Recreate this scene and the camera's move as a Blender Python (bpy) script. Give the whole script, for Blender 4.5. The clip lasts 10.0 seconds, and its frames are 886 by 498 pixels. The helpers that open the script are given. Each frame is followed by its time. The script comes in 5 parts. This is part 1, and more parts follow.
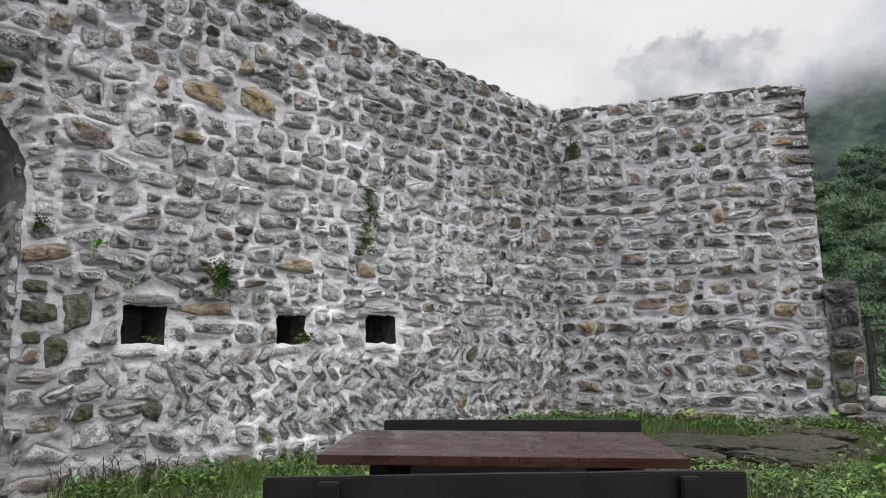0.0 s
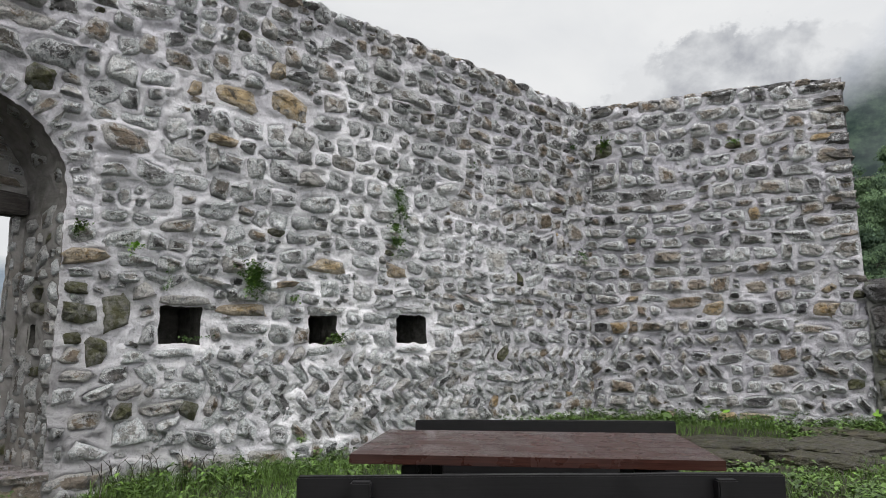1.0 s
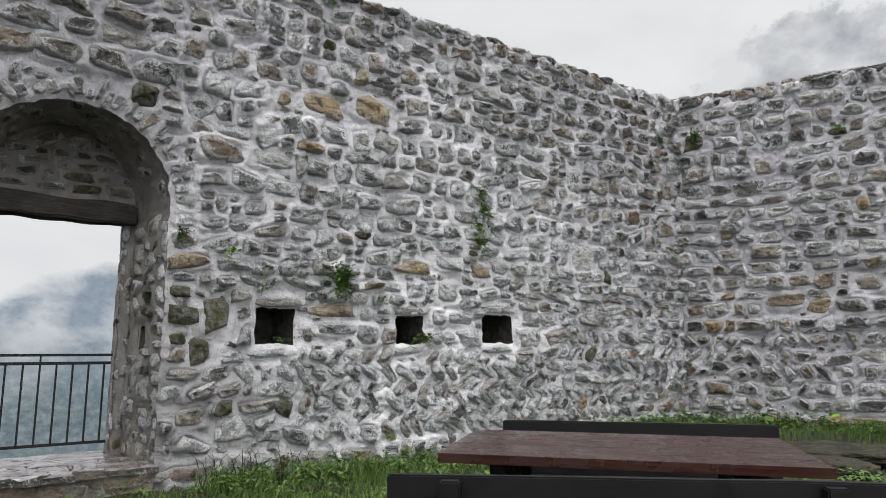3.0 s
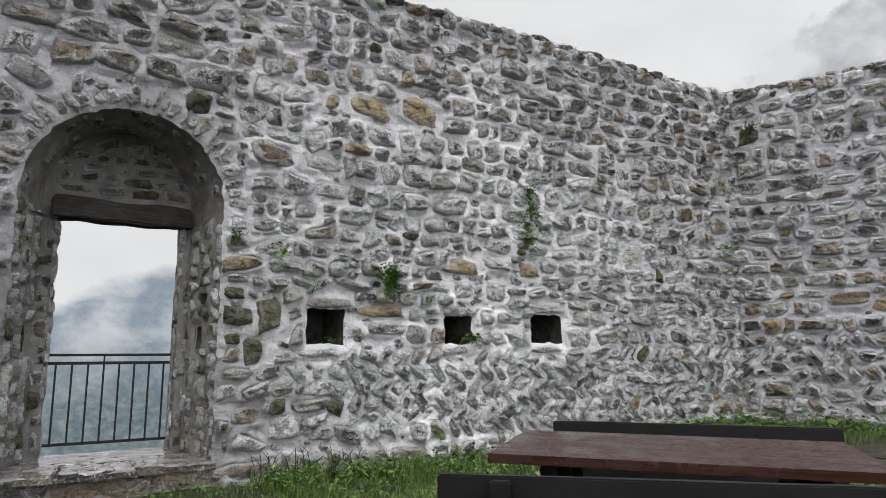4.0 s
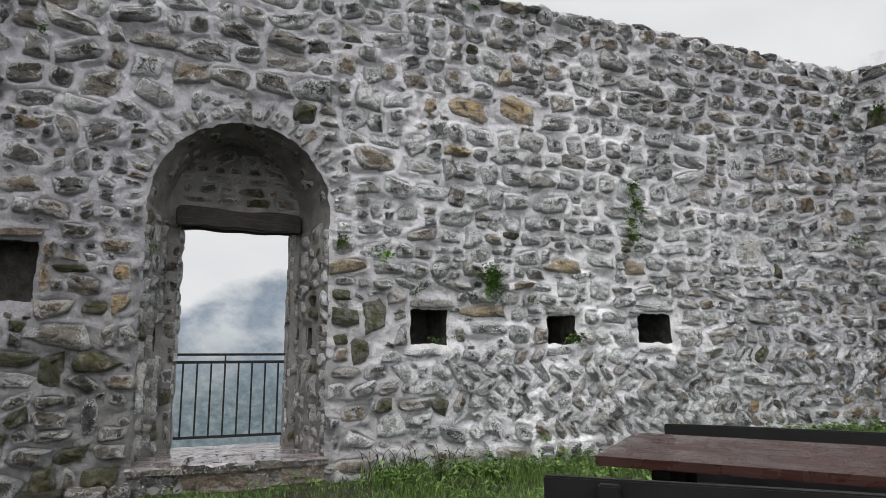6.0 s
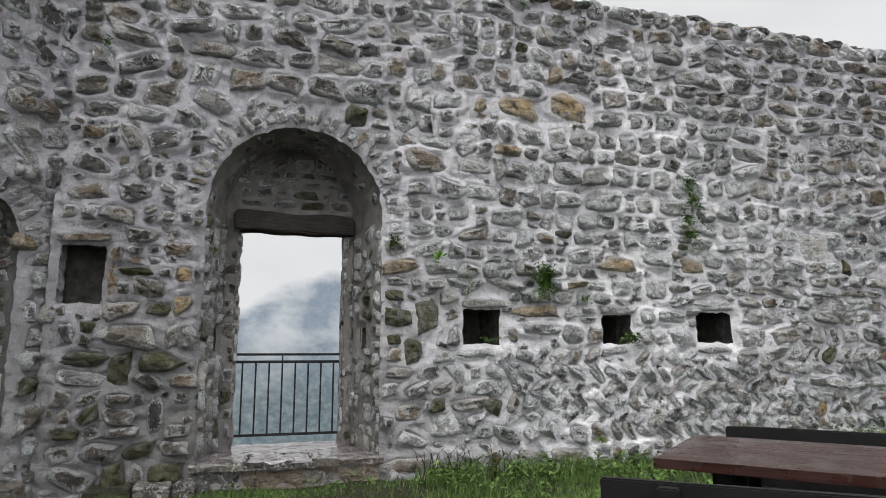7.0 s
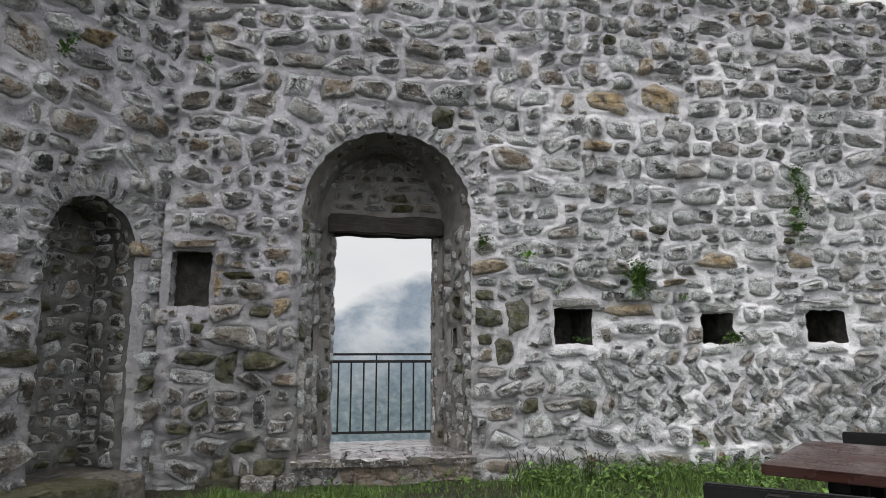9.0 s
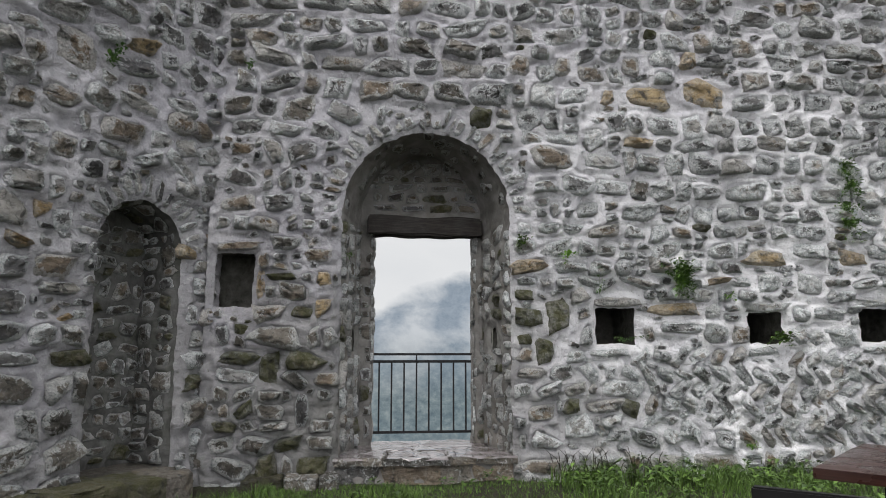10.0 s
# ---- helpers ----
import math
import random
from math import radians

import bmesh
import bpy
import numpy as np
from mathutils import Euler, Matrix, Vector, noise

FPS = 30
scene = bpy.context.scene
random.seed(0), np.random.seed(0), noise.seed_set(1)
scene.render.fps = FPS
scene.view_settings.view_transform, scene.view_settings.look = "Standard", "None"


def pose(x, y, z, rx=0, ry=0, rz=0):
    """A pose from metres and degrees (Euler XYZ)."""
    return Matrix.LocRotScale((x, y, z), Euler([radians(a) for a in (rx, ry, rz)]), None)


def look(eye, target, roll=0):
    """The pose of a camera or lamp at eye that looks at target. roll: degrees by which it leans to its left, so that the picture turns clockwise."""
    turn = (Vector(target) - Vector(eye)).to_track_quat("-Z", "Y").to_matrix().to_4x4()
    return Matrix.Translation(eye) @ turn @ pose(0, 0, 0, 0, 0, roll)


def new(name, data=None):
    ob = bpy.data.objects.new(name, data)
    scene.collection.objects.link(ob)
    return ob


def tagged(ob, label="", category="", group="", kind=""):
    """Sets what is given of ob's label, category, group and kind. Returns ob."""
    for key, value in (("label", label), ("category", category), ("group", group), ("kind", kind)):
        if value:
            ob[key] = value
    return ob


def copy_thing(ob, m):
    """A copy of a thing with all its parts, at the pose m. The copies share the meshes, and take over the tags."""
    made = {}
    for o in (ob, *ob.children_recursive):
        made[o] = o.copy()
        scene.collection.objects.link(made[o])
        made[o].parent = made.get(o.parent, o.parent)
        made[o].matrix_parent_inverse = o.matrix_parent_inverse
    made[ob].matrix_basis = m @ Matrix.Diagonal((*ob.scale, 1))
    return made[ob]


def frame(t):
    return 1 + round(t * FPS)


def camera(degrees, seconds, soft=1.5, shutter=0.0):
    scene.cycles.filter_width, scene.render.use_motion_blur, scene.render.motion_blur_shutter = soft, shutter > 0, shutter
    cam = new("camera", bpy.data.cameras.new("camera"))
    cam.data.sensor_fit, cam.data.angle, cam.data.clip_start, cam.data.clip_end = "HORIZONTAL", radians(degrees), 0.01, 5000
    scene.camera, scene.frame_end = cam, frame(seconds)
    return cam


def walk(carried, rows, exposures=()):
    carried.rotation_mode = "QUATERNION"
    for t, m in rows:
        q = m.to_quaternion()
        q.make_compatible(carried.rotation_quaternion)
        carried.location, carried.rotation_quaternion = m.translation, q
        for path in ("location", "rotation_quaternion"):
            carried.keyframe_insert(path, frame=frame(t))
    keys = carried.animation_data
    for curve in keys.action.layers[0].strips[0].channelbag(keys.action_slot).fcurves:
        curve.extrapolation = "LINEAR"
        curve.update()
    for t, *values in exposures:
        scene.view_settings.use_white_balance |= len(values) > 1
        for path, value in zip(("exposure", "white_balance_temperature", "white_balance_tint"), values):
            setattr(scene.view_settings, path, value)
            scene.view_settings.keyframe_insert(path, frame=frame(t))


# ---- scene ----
cam = camera(68.0, 10.0, soft=0.9)
EYE = (0.0, 0.0, 1.26)
YAWS = ((0.0, 0.0), (0.5, 1.18), (1.0, 2.65), (1.5, 4.28), (2.0, 6.15), (2.5, 8.03), (4.0, 14.25), (4.5, 16.3), (5.0, 18.65),
        (5.5, 20.83), (7.0, 27.66), (7.5, 29.69), (8.0, 31.78), (8.5, 33.62), (9.0, 35.5), (9.5, 37.31), (10.0, 38.93))
walk(cam, [(t, pose(*EYE, 98.65, 0, yaw)) for t, yaw in YAWS], [(0.0, 0.71), (4.0, 0.66), (10.0, 0.66)])

# ---- world and light: overcast sky ----
SUN_AZ, SUN_EL = -168.0, 60.0
world = bpy.data.worlds.new("overcast_sky")
scene.world = world
world.use_nodes = True
wn = world.node_tree
wn.nodes.clear()
sky = wn.nodes.new("ShaderNodeTexSky")
sky.sky_type = "NISHITA"
sky.sun_disc = False
sky.sun_elevation, sky.sun_rotation = radians(SUN_EL), radians(-SUN_AZ)
sat = wn.nodes.new("ShaderNodeHueSaturation")
sat.inputs["Saturation"].default_value = 0.12
sat.inputs["Value"].default_value = 0.10
cloud = wn.nodes.new("ShaderNodeMix")
cloud.data_type = "RGBA"
cloud.inputs["Factor"].default_value = 0.8
# an overcast sky is about three times as bright overhead as at the skyline
way = wn.nodes.new("ShaderNodeTexCoord")
axis = wn.nodes.new("ShaderNodeSeparateXYZ")
veil = wn.nodes.new("ShaderNodeValToRGB")
veil.color_ramp.elements[0].position, veil.color_ramp.elements[0].color = 0.0, (0.515, 0.513, 0.535, 1)
veil.color_ramp.elements[1].position, veil.color_ramp.elements[1].color = 1.0, (1.03, 1.02, 1.045, 1)
wn.links.new(way.outputs["Generated"], axis.inputs[0])
wn.links.new(axis.outputs["Z"], veil.inputs["Fac"])
wn.links.new(veil.outputs["Color"], cloud.inputs["B"])
back = wn.nodes.new("ShaderNodeBackground")
back.inputs["Strength"].default_value = 1.5
wout = wn.nodes.new("ShaderNodeOutputWorld")
wn.links.new(sky.outputs[0], sat.inputs["Color"])
wn.links.new(sat.outputs[0], cloud.inputs["A"])
wn.links.new(cloud.outputs["Result"], back.inputs["Color"])
wn.links.new(back.outputs[0], wout.inputs["Surface"])

sun_data = bpy.data.lights.new("sun", "SUN")
sun_data.energy, sun_data.angle, sun_data.color = 1.2, radians(50), (1.0, 0.97, 0.93)
sun = new("sun", sun_data)
_sa, _se = radians(SUN_AZ), radians(SUN_EL)
sun.matrix_world = look((-math.sin(_sa) * math.cos(_se) * 50, math.cos(_sa) * math.cos(_se) * 50, math.sin(_se) * 50), (0, 0, 0))


# ---- materials ----
def material(name, build):
    m = bpy.data.materials.new(name)
    m.use_nodes = True
    nt = m.node_tree
    nt.nodes.clear()
    out = nt.nodes.new("ShaderNodeOutputMaterial")
    bsdf = nt.nodes.new("ShaderNodeBsdfPrincipled")
    nt.links.new(bsdf.outputs[0], out.inputs["Surface"])
    build(Nodes(nt, bsdf))
    return m


class Nodes:
    """Short hand for node trees."""

    def __init__(self, nt, bsdf):
        self.nt, self.bsdf = nt, bsdf

    def put(self, socket, value):
        if hasattr(value, "links"):
            self.nt.links.new(value, socket)
        else:
            socket.default_value = value

    def coord(self, kind="Object", scale=(1, 1, 1)):
        c = self.nt.nodes.new("ShaderNodeTexCoord")
        m = self.nt.nodes.new("ShaderNodeMapping")
        self.nt.links.new(c.outputs[kind], m.inputs["Vector"])
        m.inputs["Scale"].default_value = scale
        return m.outputs[0]

    def world_coord(self, scale=(1, 1, 1)):
        c = self.nt.nodes.new("ShaderNodeNewGeometry")
        m = self.nt.nodes.new("ShaderNodeMapping")
        self.nt.links.new(c.outputs["Position"], m.inputs["Vector"])
        m.inputs["Scale"].default_value = scale
        return m.outputs[0]

    def noise(self, vec, scale, detail=6, rough=0.6, distort=0.0):
        n = self.nt.nodes.new("ShaderNodeTexNoise")
        self.put(n.inputs["Vector"], vec)
        n.inputs["Scale"].default_value = scale
        n.inputs["Detail"].default_value = detail
        n.inputs["Roughness"].default_value = rough
        n.inputs["Distortion"].default_value = distort
        return n.outputs["Fac"]

    def noise_color(self, vec, scale):
        n = self.nt.nodes.new("ShaderNodeTexNoise")
        self.put(n.inputs["Vector"], vec)
        n.inputs["Scale"].default_value = scale
        return n.outputs["Color"]

    def voronoi(self, vec, scale, feature="F1"):
        n = self.nt.nodes.new("ShaderNodeTexVoronoi")
        n.feature = feature
        self.put(n.inputs["Vector"], vec)
        n.inputs["Scale"].default_value = scale
        return n.outputs["Distance"]

    def ramp(self, fac, stops, interp="LINEAR"):
        r = self.nt.nodes.new("ShaderNodeValToRGB")
        r.color_ramp.interpolation = interp
        e = r.color_ramp.elements
        while len(e) < len(stops):
            e.new(0.5)
        for el, (p, c) in zip(e, stops):
            el.position = p
            el.color = (c, c, c, 1) if isinstance(c, (int, float)) else (*c, 1)
        self.put(r.inputs["Fac"], fac)
        return r.outputs["Color"]

    def mix(self, fac, a, b, mode="MIX"):
        m = self.nt.nodes.new("ShaderNodeMix")
        m.data_type = "RGBA"
        m.blend_type = mode
        self.put(m.inputs["Factor"], fac)
        for key, v in (("A", a), ("B", b)):
            self.put(m.inputs[key], (*v, 1) if isinstance(v, tuple) else v)
        return m.outputs["Result"]

    def math(self, op, a, b=0.0):
        m = self.nt.nodes.new("ShaderNodeMath")
        m.operation = op
        self.put(m.inputs[0], a)
        self.put(m.inputs[1], b)
        return m.outputs[0]

    def random(self):
        """One number for each piece, loose or joined."""
        o = self.nt.nodes.new("ShaderNodeObjectInfo")
        g = self.nt.nodes.new("ShaderNodeNewGeometry")
        return self.math("FRACT", self.math("ADD", o.outputs["Random"], g.outputs["Random Per Island"]))

    def bump(self, height, strength=0.5, distance=0.02, normal=None):
        b = self.nt.nodes.new("ShaderNodeBump")
        b.inputs["Strength"].default_value = strength
        b.inputs["Distance"].default_value = distance
        self.put(b.inputs["Height"], height)
        if normal:
            self.put(b.inputs["Normal"], normal)
        return b.outputs[0]

    def finish(self, color, rough=0.9, normal=None, spec=0.3):
        self.put(self.bsdf.inputs["Base Color"], (*color, 1) if isinstance(color, tuple) else color)
        self.put(self.bsdf.inputs["Roughness"], rough)
        self.put(self.bsdf.inputs["Specular IOR Level"], spec)
        if normal:
            self.put(self.bsdf.inputs["Normal"], normal)


def near_spot(n, spot, reach, v, rough=0.9):
    """1 at a place on the wall, 0 past its reach, with a torn edge."""
    off = n.nt.nodes.new("ShaderNodeVectorMath")
    off.operation = "DISTANCE"
    n.put(off.inputs[0], v)
    off.inputs[1].default_value = spot
    d = n.math("ADD", n.math("DIVIDE", off.outputs["Value"], reach), n.math("MULTIPLY", n.math("SUBTRACT", n.noise(v, 1.6, 6, 0.65), 0.5), rough))
    return n.ramp(d, [(0.35, 1.0), (1.0, 0.0)])


# the middle of the main wall is paler, mortar and stones alike
PALE_MIDDLE = (-1.63, 7.57, 1.8)
DARK_CORNER = (-5.7, 3.5, 0.2)
DARK_DOOR_FOOT = (-4.25, 4.95, 0.1)


def mortar_nodes(n):
    v = n.world_coord()
    mid = n.noise(v, 5.0, 5, 0.55, 0.4)
    fine = n.noise(v, 38.0, 5, 0.6)
    col = n.ramp(mid, [(0.3, (0.36, 0.353, 0.377)), (0.5, (0.455, 0.449, 0.472)), (0.7, (0.545, 0.54, 0.56))])
    col = n.mix(n.ramp(n.noise(v, 0.9, 5, 0.6), [(0.42, 0.0), (0.68, 0.6)]), col, (0.40, 0.39, 0.435))
    white = n.math("MULTIPLY", near_spot(n, PALE_MIDDLE, 4.0, v), n.ramp(n.noise(v, 3.0, 5, 0.6), [(0.35, 0.4), (0.6, 1.0)]))
    col = n.mix(white, col, (0.78, 0.777, 0.79))
    col = n.mix(n.ramp(n.noise(v, 2.6, 6, 0.65), [(0.60, 0.0), (0.72, 0.4)]), col, (0.70, 0.705, 0.715))
    col = n.mix(n.ramp(n.noise(n.world_coord((5, 5, 0.8)), 1.0, 5, 0.65), [(0.60, 0.0), (0.78, 0.35)]), col, (0.19, 0.19, 0.185))
    # trowel marks, sand and dirt
    sand = n.noise(v, 17.0, 8, 0.72, 0.8)
    col = n.mix(n.ramp(sand, [(0.30, 0.45), (0.45, 0.0)]), col, (0.22, 0.218, 0.222))
    col = n.mix(n.ramp(sand, [(0.54, 0.0), (0.70, 0.7)]), col, (0.76, 0.763, 0.775))
    col = n.mix(n.ramp(fine, [(0.27, 0.6), (0.42, 0.0)]), col, (0.14, 0.14, 0.135))
    moss = n.math("MULTIPLY", n.ramp(n.noise(v, 1.7, 6, 0.7), [(0.62, 0.0), (0.74, 1.0)]), n.ramp(fine, [(0.4, 0.0), (0.6, 0.6)]))
    col = n.mix(moss, col, (0.10, 0.12, 0.05))
    # darker brown green tone near the west corner and the door foot
    for spot, reach, most in ((DARK_CORNER, 2.8, 0.5), (DARK_DOOR_FOOT, 2.3, 0.65)):
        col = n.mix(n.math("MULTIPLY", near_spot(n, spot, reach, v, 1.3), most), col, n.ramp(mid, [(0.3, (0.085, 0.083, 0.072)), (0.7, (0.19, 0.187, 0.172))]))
    bump = n.bump(n.math("ADD", n.math("MULTIPLY", sand, 1.2), n.math("ADD", mid, n.math("MULTIPLY", fine, 0.4))), 0.9, 0.035)
    n.finish(col, n.ramp(mid, [(0.3, 0.6), (0.7, 0.9)]), bump, 0.3)


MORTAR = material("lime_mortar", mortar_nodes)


def stone_nodes(stops, lime=0.5, moss=0.0, bands=0.3, rusty=0.5):
    def build(n):
        v = n.world_coord()
        rnd = n.random()
        rim = n.nt.nodes.new("ShaderNodeAttribute")
        rim.attribute_name = "rim"
        mid = n.noise(v, 10.0, 9, 0.68, 0.5)
        strata = n.noise(n.world_coord((5, 5, 30)), 1.0, 7, 0.65, 0.6)
        fine = n.noise(v, 55.0, 8, 0.72)
        col = n.ramp(rnd, stops)
        col = n.mix(n.ramp(mid, [(0.36, 0.9), (0.47, 0.0)]), col, (0.04, 0.039, 0.036))
        col = n.mix(n.ramp(n.noise(v, 21.0, 6, 0.7), [(0.52, 0.0), (0.66, bands)]), col, (0.44, 0.43, 0.42))
        col = n.mix(n.ramp(strata, [(0.36, 0.45), (0.46, 0.0)]), col, (0.06, 0.058, 0.055))
        rust = n.ramp(n.noise(v, 4.3, 6, 0.65), [(0.56, 0.0), (0.68, rusty)])
        col = n.mix(rust, col, (0.24, 0.185, 0.115))
        # lime smeared over from the pointing, and splashed in patches
        patch = n.noise(v, 13.0, 9, 0.76, 1.6)
        crust = n.math("ADD", patch, n.math("MULTIPLY", n.math("SUBTRACT", rim.outputs["Fac"], 0.36), 0.32))
        # some stones are clean, some all but covered
        own = n.math("FRACT", n.math("MULTIPLY", rnd, 37.7))
        crust = n.math("ADD", crust, n.math("MULTIPLY", n.math("SUBTRACT", own, 0.45), 0.2))
        crust = n.math("ADD", crust, n.math("MULTIPLY", near_spot(n, PALE_MIDDLE, 4.8, v), 0.10))
        crust = n.math("MULTIPLY", n.ramp(crust, [(0.50, 0.0), (0.535, 1.0)]), lime)
        col = n.mix(crust, col, n.ramp(fine, [(0.38, (0.38, 0.423, 0.43)), (0.6, (0.80, 0.803, 0.805))]))
        col = n.mix(n.ramp(fine, [(0.34, 0.75), (0.41, 0.0)]), col, (0.035, 0.035, 0.032))
        if moss:
            col = n.mix(n.math("MULTIPLY", n.ramp(n.noise(v, 11.0, 6, 0.7), [(0.42, 0.0), (0.56, 1.0)]), moss), col, (0.07, 0.072, 0.026))
        h = n.math("ADD", n.math("MULTIPLY", mid, 1.3), n.math("ADD", n.math("MULTIPLY", strata, 0.35), n.math("MULTIPLY", fine, 0.45)))
        # chips and broken facets
        wander = n.mix(0.06, v, n.noise_color(v, 12.0))
        chips = n.voronoi(wander, 11.0)
        h = n.math("ADD", n.math("MULTIPLY", h, 1.2), n.math("MULTIPLY", chips, -1.1))
        n.finish(col, n.ramp(mid, [(0.3, 0.5), (0.7, 0.85)]), n.bump(h, 1.0, 0.06), 0.4)
    return build


GREYS = [(0.0, (0.13, 0.13, 0.134)), (0.25, (0.22, 0.219, 0.217)), (0.5, (0.36, 0.355, 0.34)), (0.75, (0.31, 0.292, 0.262)), (1.0, (0.43, 0.427, 0.42))]
STONE = material("grey_rubble_stone", stone_nodes(GREYS, 0.9))
DARK_STONE = material("dark_wet_stone", stone_nodes([(0.0, (0.055, 0.055, 0.058)), (1.0, (0.15, 0.146, 0.142))], 0.7, 0, 0.25, 0.2))
OCHRE_STONE = material("ochre_stone", stone_nodes([(0.0, (0.34, 0.235, 0.115)), (1.0, (0.42, 0.32, 0.18))], 0.25, 0, 0.2, 0.3))
BROWN_STONE = material("brown_stone", stone_nodes([(0.0, (0.20, 0.15, 0.10)), (1.0, (0.29, 0.25, 0.205))], 0.5, 0, 0.25, 0.5))
PALE_STONE = material("pale_stone", stone_nodes([(0.0, (0.44, 0.425, 0.39)), (1.0, (0.54, 0.53, 0.51))], 0.7, 0, 0.4, 0.3))
MOSS_STONE = material("mossy_stone", stone_nodes([(0.0, (0.09, 0.09, 0.06)), (1.0, (0.14, 0.13, 0.085))], 0.15, 0.9, 0.1))
BLACK_STONE = material("black_wet_stone", stone_nodes([(0.0, (0.018, 0.018, 0.019)), (1.0, (0.05, 0.045, 0.042))], 0.15, 0, 0.1, 0.25))
ROCK = material("earthy_wet_rock", stone_nodes([(0.0, (0.028, 0.024, 0.019)), (1.0, (0.06, 0.052, 0.042))], 0.04, 0.5, 0.1, 0.3))
BROWNISH_STONE = material("brownish_dark_stone", stone_nodes([(0.0, (0.06, 0.057, 0.053)), (0.5, (0.14, 0.124, 0.105)), (1.0, (0.23, 0.208, 0.18))], 0.6, 0.1, 0.3, 0.45))
STONE_KINDS = {"grey": STONE, "dark": DARK_STONE, "ochre": OCHRE_STONE, "brown": BROWN_STONE, "pale": PALE_STONE, "moss": MOSS_STONE, "brownish": BROWNISH_STONE, "black": BLACK_STONE}


# ---- noise and mesh helpers ----
def value_noise(x, y, seed=0):
    xi, yi = np.floor(x).astype(np.int64), np.floor(y).astype(np.int64)
    fx, fy = x - xi, y - yi
    fx, fy = fx * fx * (3 - 2 * fx), fy * fy * (3 - 2 * fy)

    def lattice(i, j):
        k = (i * 374761393 + j * 668265263 + seed * 974711) & 0xFFFFFFFF
        k = ((k ^ (k >> 13)) * 1274126177) & 0xFFFFFFFF
        return ((k ^ (k >> 16)) & 0xFFFF) / 65535.0 * 2 - 1
    a, b = lattice(xi, yi), lattice(xi + 1, yi)
    c, d = lattice(xi, yi + 1), lattice(xi + 1, yi + 1)
    return (a * (1 - fx) + b * fx) * (1 - fy) + (c * (1 - fx) + d * fx) * fy


def fbm(x, y, octaves=4, seed=0):
    total, amp = 0.0, 0.5
    for k in range(octaves):
        total = total + amp * value_noise(x, y, seed + k * 17)
        x, y, amp = x * 2.03 + 3.1, y * 2.03 + 1.7, amp * 0.5
    return total


def smooth_step(a, b, x):
    t = np.clip((x - a) / (b - a), 0, 1)
    return t * t * (3 - 2 * t)


def mesh_from(name, verts, faces, mat, smooth=False):
    me = bpy.data.meshes.new(name)
    me.from_pydata([tuple(v) for v in verts], [], [tuple(f) for f in faces])
    me.materials.append(mat)
    if smooth:
        me.polygons.foreach_set("use_smooth", [True] * len(me.polygons))
    me.update()
    return me


def grid_mesh(name, verts, quads, mats, smooth=True, mat_index=None):
    """A mesh from arrays of corners and four-sided faces."""
    me = bpy.data.meshes.new(name)
    verts, quads = np.asarray(verts, np.float32), np.asarray(quads, np.int32)
    side = quads.shape[1]
    me.vertices.add(len(verts))
    me.vertices.foreach_set("co", verts.ravel())
    me.loops.add(quads.size)
    me.loops.foreach_set("vertex_index", quads.ravel())
    me.polygons.add(len(quads))
    me.polygons.foreach_set("loop_start", np.arange(0, quads.size, side, dtype=np.int32))
    me.polygons.foreach_set("use_smooth", np.full(len(quads), smooth))
    if mat_index is not None:
        me.polygons.foreach_set("material_index", np.asarray(mat_index, np.int32))
    for m in mats:
        me.materials.append(m)
    me.update(calc_edges=True)
    me.validate()
    return me


def part(name, data, parent, label="", m=None):
    """Link a mesh, or a bmesh with its material, as one part under a thing."""
    ob = new(name, data)
    ob.parent = parent
    if m is not None:
        ob.matrix_basis = m
    if label:
        ob["label"] = label
    return ob


def bm_mesh(name, bm, mat, smooth=False):
    me = bpy.data.meshes.new(name)
    bmesh.ops.recalc_face_normals(bm, faces=bm.faces)
    bm.to_mesh(me)
    bm.free()
    me.materials.append(mat)
    if smooth:
        me.polygons.foreach_set("use_smooth", [True] * len(me.polygons))
    return me


def beam_mesh(name, size, mat, bevel=0.006, wobble=0.0, seed=0, cuts=0):
    """A sawn board or beam round its own middle, with eased edges."""
    bm = bmesh.new()
    bmesh.ops.create_cube(bm, size=1.0)
    bmesh.ops.scale(bm, vec=size, verts=bm.verts)
    if cuts:
        axis = max(range(3), key=lambda k: size[k])
        edges = [e for e in bm.edges if abs((e.verts[0].co - e.verts[1].co)[axis]) > size[axis] * 0.9]
        bmesh.ops.subdivide_edges(bm, edges=edges, cuts=cuts)
    if bevel:
        bmesh.ops.bevel(bm, geom=[e for e in bm.edges if len(e.link_faces) == 2 and e.calc_face_angle(0) > 1.0], offset=bevel, segments=2, affect="EDGES")
    if wobble:
        rng = random.Random(seed)
        off = rng.uniform(0, 50)
        for v in bm.verts:
            v.co += Vector([noise.noise(Vector((v.co.x * 3 + off, v.co.y * 9 + k * 7, v.co.z * 9))) * wobble for k in range(3)])
    return bm_mesh(name, bm, mat)


# ---- the ring wall: planes by the bearing they face and their distance ----
class Plane:
    """An upright plane: u metres to the right, z up, h out towards the yard."""

    def __init__(self, bearing, dist):
        a = radians(bearing)
        self.far = np.array([-math.sin(a), math.cos(a), 0.0])
        self.right = np.array([math.cos(a), math.sin(a), 0.0])
        self.foot = self.far * dist

    def at(self, u, z, h=0.0):
        u, z, h = np.broadcast_arrays(np.asarray(u, float), np.asarray(z, float), np.asarray(h, float))
        return self.foot + u[..., None] * self.right + z[..., None] * np.array([0, 0, 1.0]) - h[..., None] * self.far

    def axes(self, u, z):
        return self.right, np.array([0, 0, 1.0]), -self.far


